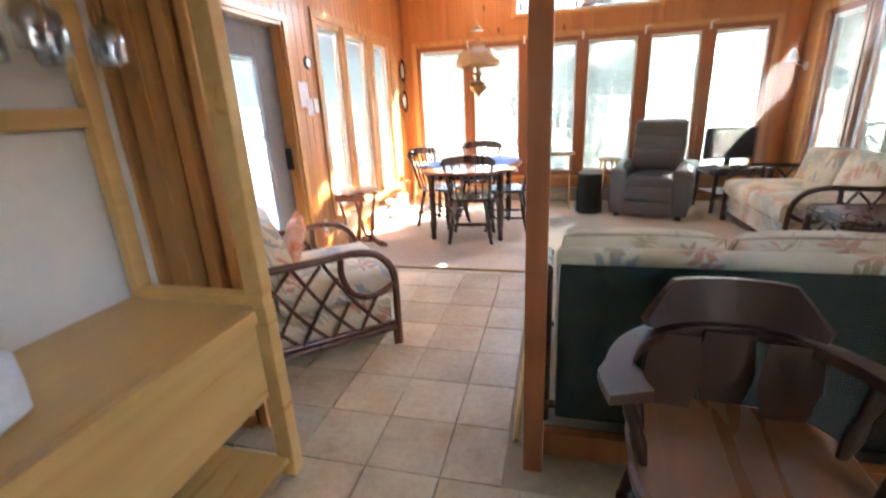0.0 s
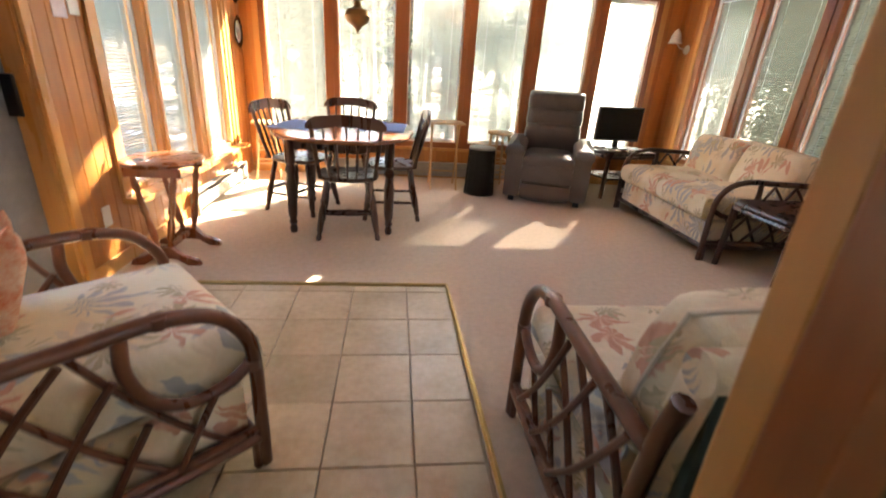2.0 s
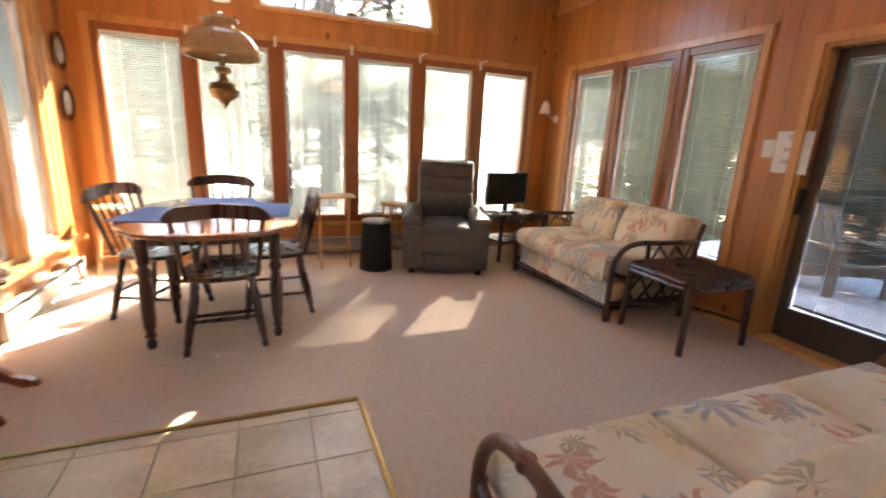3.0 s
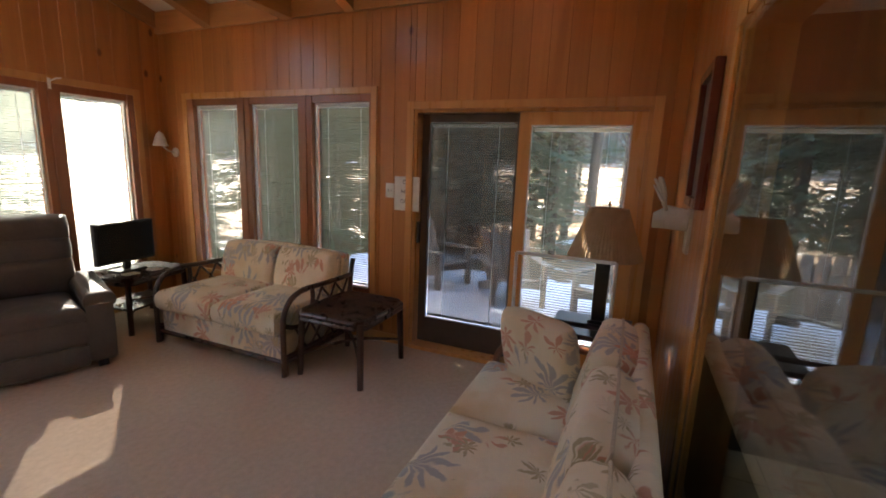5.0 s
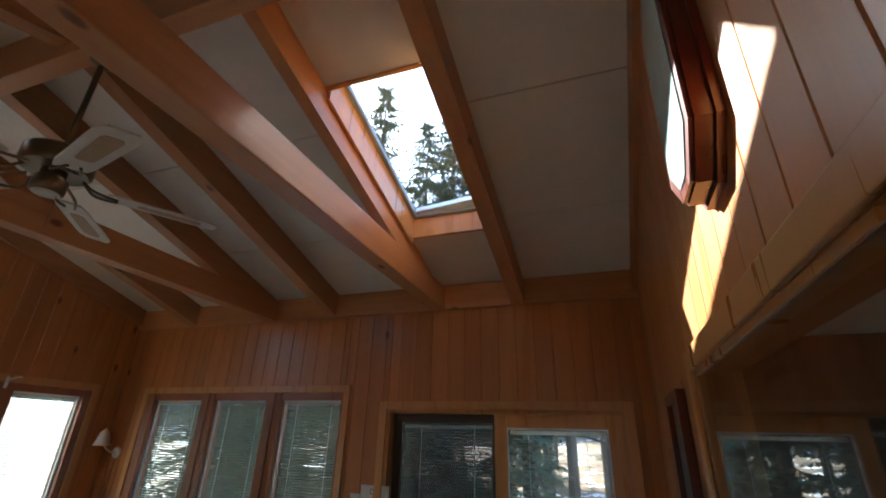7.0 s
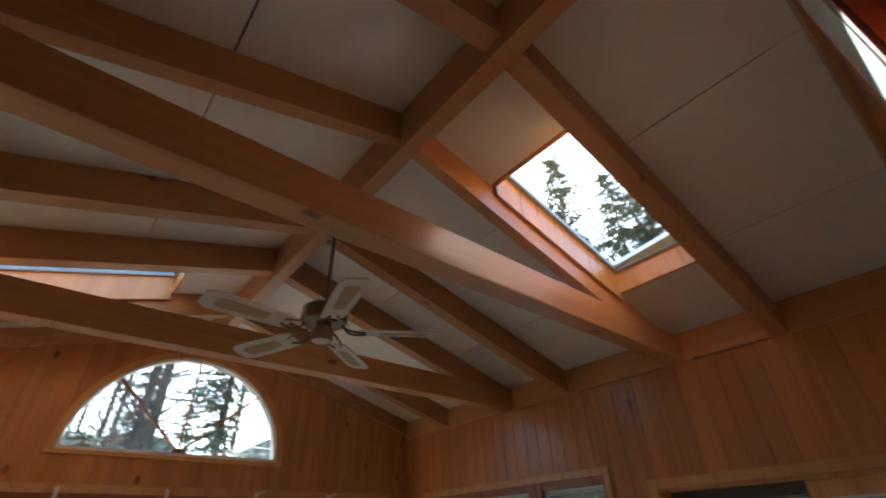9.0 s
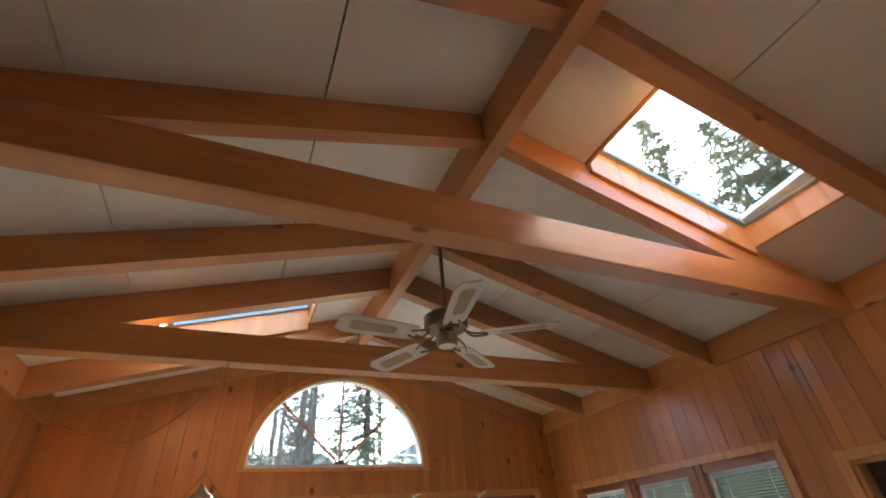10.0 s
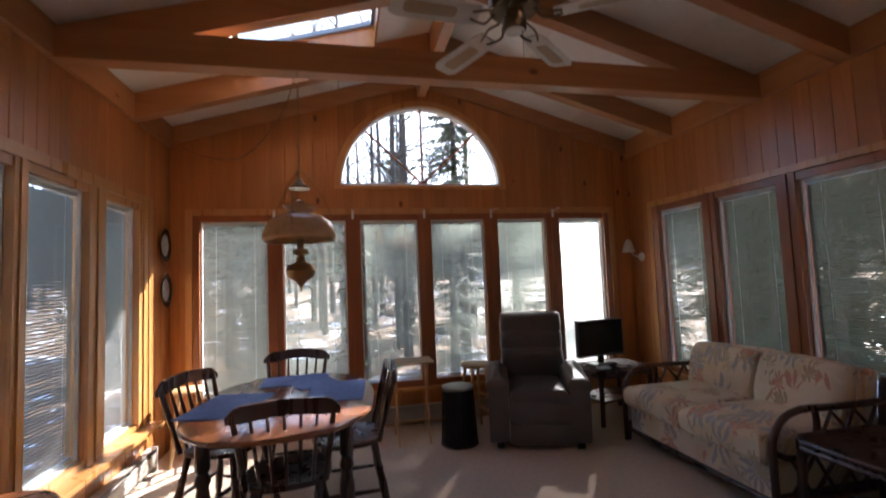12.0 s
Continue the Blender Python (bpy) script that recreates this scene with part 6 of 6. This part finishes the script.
for i in range(nx + 1):
    for j in range(ny + 1):
        x, y = -1.2 + 2.75 * i / nx, -3.15 + 6.3 * j / ny
        h = 0.02 + 0.10 * max(0, noise.noise(Vector((x * 0.9, y * 0.9, 7))) + 0.25)
        edge = i in (0, nx) or j in (0, ny)
        g[i, j] = bm.verts.new((5.3 + x, 3.6 + y, -0.108 + (0 if edge else h)))
for i in range(nx):
    for j in range(ny):
        bm.faces.new((g[i, j], g[i + 1, j], g[i + 1, j + 1], g[i, j + 1]))
tagged(part("snow_cover", bm, SNOW, smooth=True), "soft uneven snow lying on the deck", "snow", kind="stuff")


def deck_chair(x, y, rz):
    e = thing("adirondack_chair", x, y, -0.10, rz, "weathered slatted garden chair standing in snow on the deck", "chair", "deck chairs")
    for k in range(5):
        a = (k - 2) * 0.115
        bm = bmesh.new()
        prism(bm, [(a - 0.052, -0.18, 0.25), (a + 0.052, -0.18, 0.25), (a * 1.25 + 0.055, -0.50, 0.90 - 0.5 * a * a), (a * 1.25 - 0.055, -0.50, 0.90 - 0.5 * a * a)], (0, -0.02, -0.01))
        part("back_slat", bm, DECKW, e)
        part("seat_slat", B(-0.27, 0.27, -0.16 + k * 0.105, -0.16 + k * 0.105 + 0.09, 0.24 + k * 0.028, 0.26 + k * 0.028), DECKW, e)
    for sx in (-1, 1):
        part("arm", B(sx * 0.34 - 0.06, sx * 0.34 + 0.06, -0.40, 0.36, 0.52, 0.545, bevel=0.004), DECKW, e)
        part("front_leg", B(sx * 0.31 - 0.02, sx * 0.31 + 0.02, 0.24, 0.33, 0, 0.52), DECKW, e)
        bm = bmesh.new()
        prism(bm, [(sx * 0.285 - 0.015, 0.30, 0.24), (sx * 0.285 - 0.015, 0.30, 0.36), (sx * 0.285 - 0.015, -0.62, 0.10), (sx * 0.285 - 0.015, -0.62, 0.0)], (0.03, 0, 0))
        part("side_rail", bm, DECKW, e)
    return e


first = deck_chair(5.6, 3.55, 120)
copy_thing(first, pose(5.9, 4.7, -0.10, 0, 0, 160))
copy_thing(first, pose(5.5, 2.35, -0.10, 0, 0, 60))


# trees
def conifer(name, seed, high):
    rnd = random.Random(seed)
    e = thing(name, 0, 0, 0, 0, "tall dark green spruce with drooping boughs", "tree", "spruces")
    part("trunk", tube(bmesh.new(), [(0, 0, -0.5), (0.03, 0, high * 0.5), (0, 0.02, high)], [0.16, 0.10, 0.015], 8), BARK, e, smooth=True)
    verts, faces = [], []
    for k in range(int(high * 24)):
        z = high * (0.07 + 0.92 * rnd.random() ** 0.85)
        f = 1 - z / high
        a = 2.399963 * k + rnd.uniform(-0.3, 0.3)
        r = (0.18 + high * 0.19 * f ** 0.8) * rnd.uniform(0.55, 1.15)
        droop = rnd.uniform(0.10, 0.45)
        m = max(4, int(r * 7))
        for t in range(1, m + 1):
            s = t / m
            px, py = r * s * math.cos(a), r * s * math.sin(a)
            pz = z - droop * r * s + 0.16 * r * s * s
            wide = (0.09 + 0.30 * (1 - s) ** 0.8) * min(1.0, r + 0.2)
            for sd in (-1, 1, -1, 1):
                ang = a + sd * rnd.uniform(0.35, 1.2)
                ln = wide * rnd.uniform(0.6, 1.3)
                tx, ty = px + ln * math.cos(ang), py + ln * math.sin(ang)
                tz = pz - ln * rnd.uniform(-0.1, 0.6)
                wv = 0.03 + 0.03 * rnd.random()
                nx_, ny_ = -math.sin(ang) * wv, math.cos(ang) * wv
                b = len(verts)
                verts += [(px - nx_, py - ny_, pz), (px + nx_, py + ny_, pz + 0.02), (tx, ty, tz)]
                faces.append((b, b + 1, b + 2))
    me = bpy.data.meshes.new("crown")
    me.from_pydata(verts, [], faces)
    me.materials.append(NEEDLE)
    o = new("crown", me)
    o.parent = e
    return e


def bare_tree(name, seed, high):
    rnd = random.Random(seed)
    e = thing(name, 0, 0, 0, 0, "leafless grey hardwood with thin forked limbs", "tree", "bare trees")
    lean = rnd.uniform(-0.3, 0.3)
    trunk = [Vector((lean * t * t, 0.1 * math.sin(3 * t), -0.5 + (high + 0.5) * t)) for t in (0, 0.25, 0.5, 0.75, 1.0)]
    part("trunk", tube(bmesh.new(), trunk, [0.15, 0.12, 0.09, 0.055, 0.012], 8), BARK, e, smooth=True)
    limbs, twigs = bmesh.new(), bmesh.new()
    for k in range(26):
        t = rnd.uniform(0.22, 0.97)
        base = Vector((lean * t * t, 0.1 * math.sin(3 * t), -0.5 + (high + 0.5) * t))
        a, ln = rnd.uniform(0, 6.28), high * rnd.uniform(0.10, 0.26) * (1.15 - t * 0.7)
        d = Vector((math.cos(a), math.sin(a), rnd.uniform(0.25, 0.9)))
        p1, p2 = base + d * ln * 0.5, base + d * ln + Vector((0, 0, ln * 0.25))
        tube(limbs, [base, p1, p2], [0.035, 0.022, 0.006], 5)
        for q in range(9):
            s = base.lerp(p2, rnd.uniform(0.3, 1.0))
            a2 = a + rnd.uniform(-1.2, 1.2)
            d2 = Vector((math.cos(a2), math.sin(a2), rnd.uniform(0.0, 1.0))) * ln * rnd.uniform(0.2, 0.5)
            tube(twigs, [s, s + d2 * 0.6 + Vector((0, 0, 0.03)), s + d2], [0.009, 0.006, 0.003], 3)
    part("limbs", limbs, BARK, e)
    part("twigs", twigs, TWIG, e)["kind"] = "stuff"
    return e


spruces = [conifer("spruce", 3, 13.0), conifer("spruce", 8, 9.0), conifer("spruce", 12, 5.0)]
bares = [bare_tree("bare_tree", 5, 13.0), bare_tree("bare_tree", 9, 11.0), bare_tree("bare_tree", 21, 15.0)]
rnd = random.Random(44)
sun_az = math.atan2(-SUN.y, -SUN.x)
placed = []


def plant(ob, x, y, s, first):
    m = pose(x, y, land(x, y), 0, 0, rnd.uniform(0, 360))
    if first:
        ob.matrix_basis = m
        ob.scale = (s, s, s)
    else:
        c = copy_thing(ob, m)
        c.scale = (s, s, s)


used = set()
# chosen trees: pair seen through the east roof window, near hardwoods by the fan window, hedge-like spruces round the
# house, and spruces added only to block sun
chosen = [(0, 12.0, 6.3, 1.12), (0, 12.0, 9.1, 1.18), (1, 14.5, 5.2, 1.1), (4, 1.8, 15.5, 1.0), (3, 0.2, 17.0, 1.0), (5, -0.6, 20.0, 0.9), (3, 2.6, 19.0, 1.1), (5, -0.8, 22.0, 1.0), (4, -2.2, 19.5, 0.9), (2, -1.6, 12.5, 0.9), (2, 0.4, 12.8, 0.85), (2, 1.7, 13.2, 0.8),
          # north-east spruces added to keep sun off the east windows and door
          (1, 9.6, 8.2, 0.92), (1, 10.4, 9.6, 0.95), (1, 10.9, 11.0, 0.90), (1, 11.0, 12.5, 0.93), (1, 12.2, 13.2, 0.88), (1, 9.3, 10.7, 0.85), (2, 8.9, 9.4, 1.0), (1, 9.4, 6.6, 0.85), (1, 12.0, 12.2, 0.9),
          (2, -6.5, 8.2, 1.0), (1, -8.5, 6.0, 0.9), (2, -6.0, 5.6, 0.9), (0, -10.0, 9.5, 0.8), (4, -7.5, 7.2, 1.0), (2, -6.8, 3.8, 1.0), (5, 12.5, 3.3, 1.0), (3, 13.0, 2.4, 1.0), (4, 14.0, 4.6, 1.0), (2, 12.0, 4.1, 0.75),
          (1, 12.6, 6.9, 0.7), (2, 10.2, 7.3, 1.2), (4, 16.5, 5.9, 0.9), (5, 17.0, 3.6, 0.8), (2, 14.8, 4.2, 1.0), (3, 19.0, 4.6, 0.9), (5, 15.6, 1.9, 0.9), (2, 11.0, 5.9, 1.0), (4, 18.5, 2.6, 1.0),
          (1, 12.8, 8.2, 0.95), (1, 13.6, 10.4, 1.0), (1, 11.6, 8.5, 0.9), (1, 14.2, 9.0, 1.1), (1, 13.4, 7.0, 0.9),
          (2, -3.4, 11.6, 0.8), (2, -1.2, 11.2, 0.75), (2, 0.6, 11.5, 0.8), (2, 2.4, 11.3, 0.7), (2, 4.0, 11.8, 0.8), (2, -2.4, 13.6, 1.0), (2, 3.2, 13.4, 0.95), (2, -4.6, 13.0, 1.0), (1, -4.0, 15.5, 0.8),
          (2, 7.6, 9.3, 0.8), (2, 8.0, 8.0, 0.75), (2, 8.6, 10.6, 0.85), (2, 7.3, 8.5, 0.55), (2, 9.0, 7.0, 0.9), (2, 6.6, 11.4, 0.6),
          (2, 5.2, 8.5, 0.40), (2, 6.0, 9.3, 0.45), (2, 6.7, 10.1, 0.5), (2, 5.6, 7.7, 0.35), (2, 4.6, 9.0, 0.4), (0, 12.7, 5.2, 1.05), (0, 13.0, 7.7, 1.08),
          # first spruce added to block the fan window's sun, next two to shade the deck
          (0, 8.35, 17.3, 1.1), (1, 8.6, 8.9, 1.0), (1, 9.9, 12.6, 1.1), (5, 1.5, 24.0, 1.0), (3, 0.5, 26.0, 1.1), (4, 3.0, 23.0, 1.1), (0, -1.5, 27.0, 1.0), (5, 2.2, 28.0, 1.2), (0, 3.6, 30.0, 1.1), (3, -0.6, 30.0, 1.2), (4, 1.0, 31.0, 1.2)]
kinds = spruces + bares
for k, x, y, s in chosen:
    plant(kinds[k], x, y, s, k not in used)
    used.add(k)
    placed.append((x, y))
for k in range(150):
    a, r = rnd.uniform(0, 2 * math.pi), rnd.uniform(16, 48)
    x, y = 1.1 + r * math.cos(a), 4.5 + r * math.sin(a)
    off = abs((a - sun_az + math.pi) % (2 * math.pi) - math.pi)
    if off * r < 5.5 or y < -4 or min(math.hypot(x - p, y - q) for p, q in placed) < 1.6:
        continue
    placed.append((x, y))
    j = rnd.choice((0, 0, 1, 1, 2, 3, 4, 5, 3, 4, 5))
    plant(kinds[j], x, y, rnd.uniform(0.75, 1.2), j not in used)
    used.add(j)

# ---------------------------------------------------------------- floor tiles
floor = bpy.data.objects["floor"]
STEP = 0.305
tile = None
X0, Y0 = 0.068, 2.375
for i in range(-5, 10):
    for j in range(-13, 6):
        x0, x1, y0, y1 = X0 + i * STEP, X0 + (i + 1) * STEP, Y0 + j * STEP, Y0 + (j + 1) * STEP
        lim_x1 = 0.612 if y0 > YS - 0.25 else 3.1
        x0, x1, y0, y1 = max(x0, XW if y0 > 1.9 else KW), min(x1, lim_x1), max(y0, -1.5), min(y1, 3.975)
        if x1 - x0 < 0.03 or y1 - y0 < 0.03:
            continue
        whole = x1 - x0 > STEP - 0.001 and y1 - y0 > STEP - 0.001
        if whole and tile:
            o = again(tile, "tile", pose(x0, y0, 0), floor)
            continue
        bm = bmesh.new()
        w, d, g2 = x1 - x0, y1 - y0, 0.0022
        lo = [bm.verts.new(p) for p in ((g2, g2, -0.013), (w - g2, g2, -0.013), (w - g2, d - g2, -0.013), (g2, d - g2, -0.013))]
        hi = [bm.verts.new(p) for p in ((g2 + 0.0014, g2 + 0.0014, 0), (w - g2 - 0.0014, g2 + 0.0014, 0), (w - g2 - 0.0014, d - g2 - 0.0014, 0), (g2 + 0.0014, d - g2 - 0.0014, 0))]
        bm.faces.new(hi)
        for k in range(4):
            bm.faces.new((lo[k - 1], lo[k], hi[k], hi[k - 1]))
        o = part("tile", bm, TILE, floor)
        o.matrix_basis = pose(x0, y0, 0)
        if whole:
            tile = o
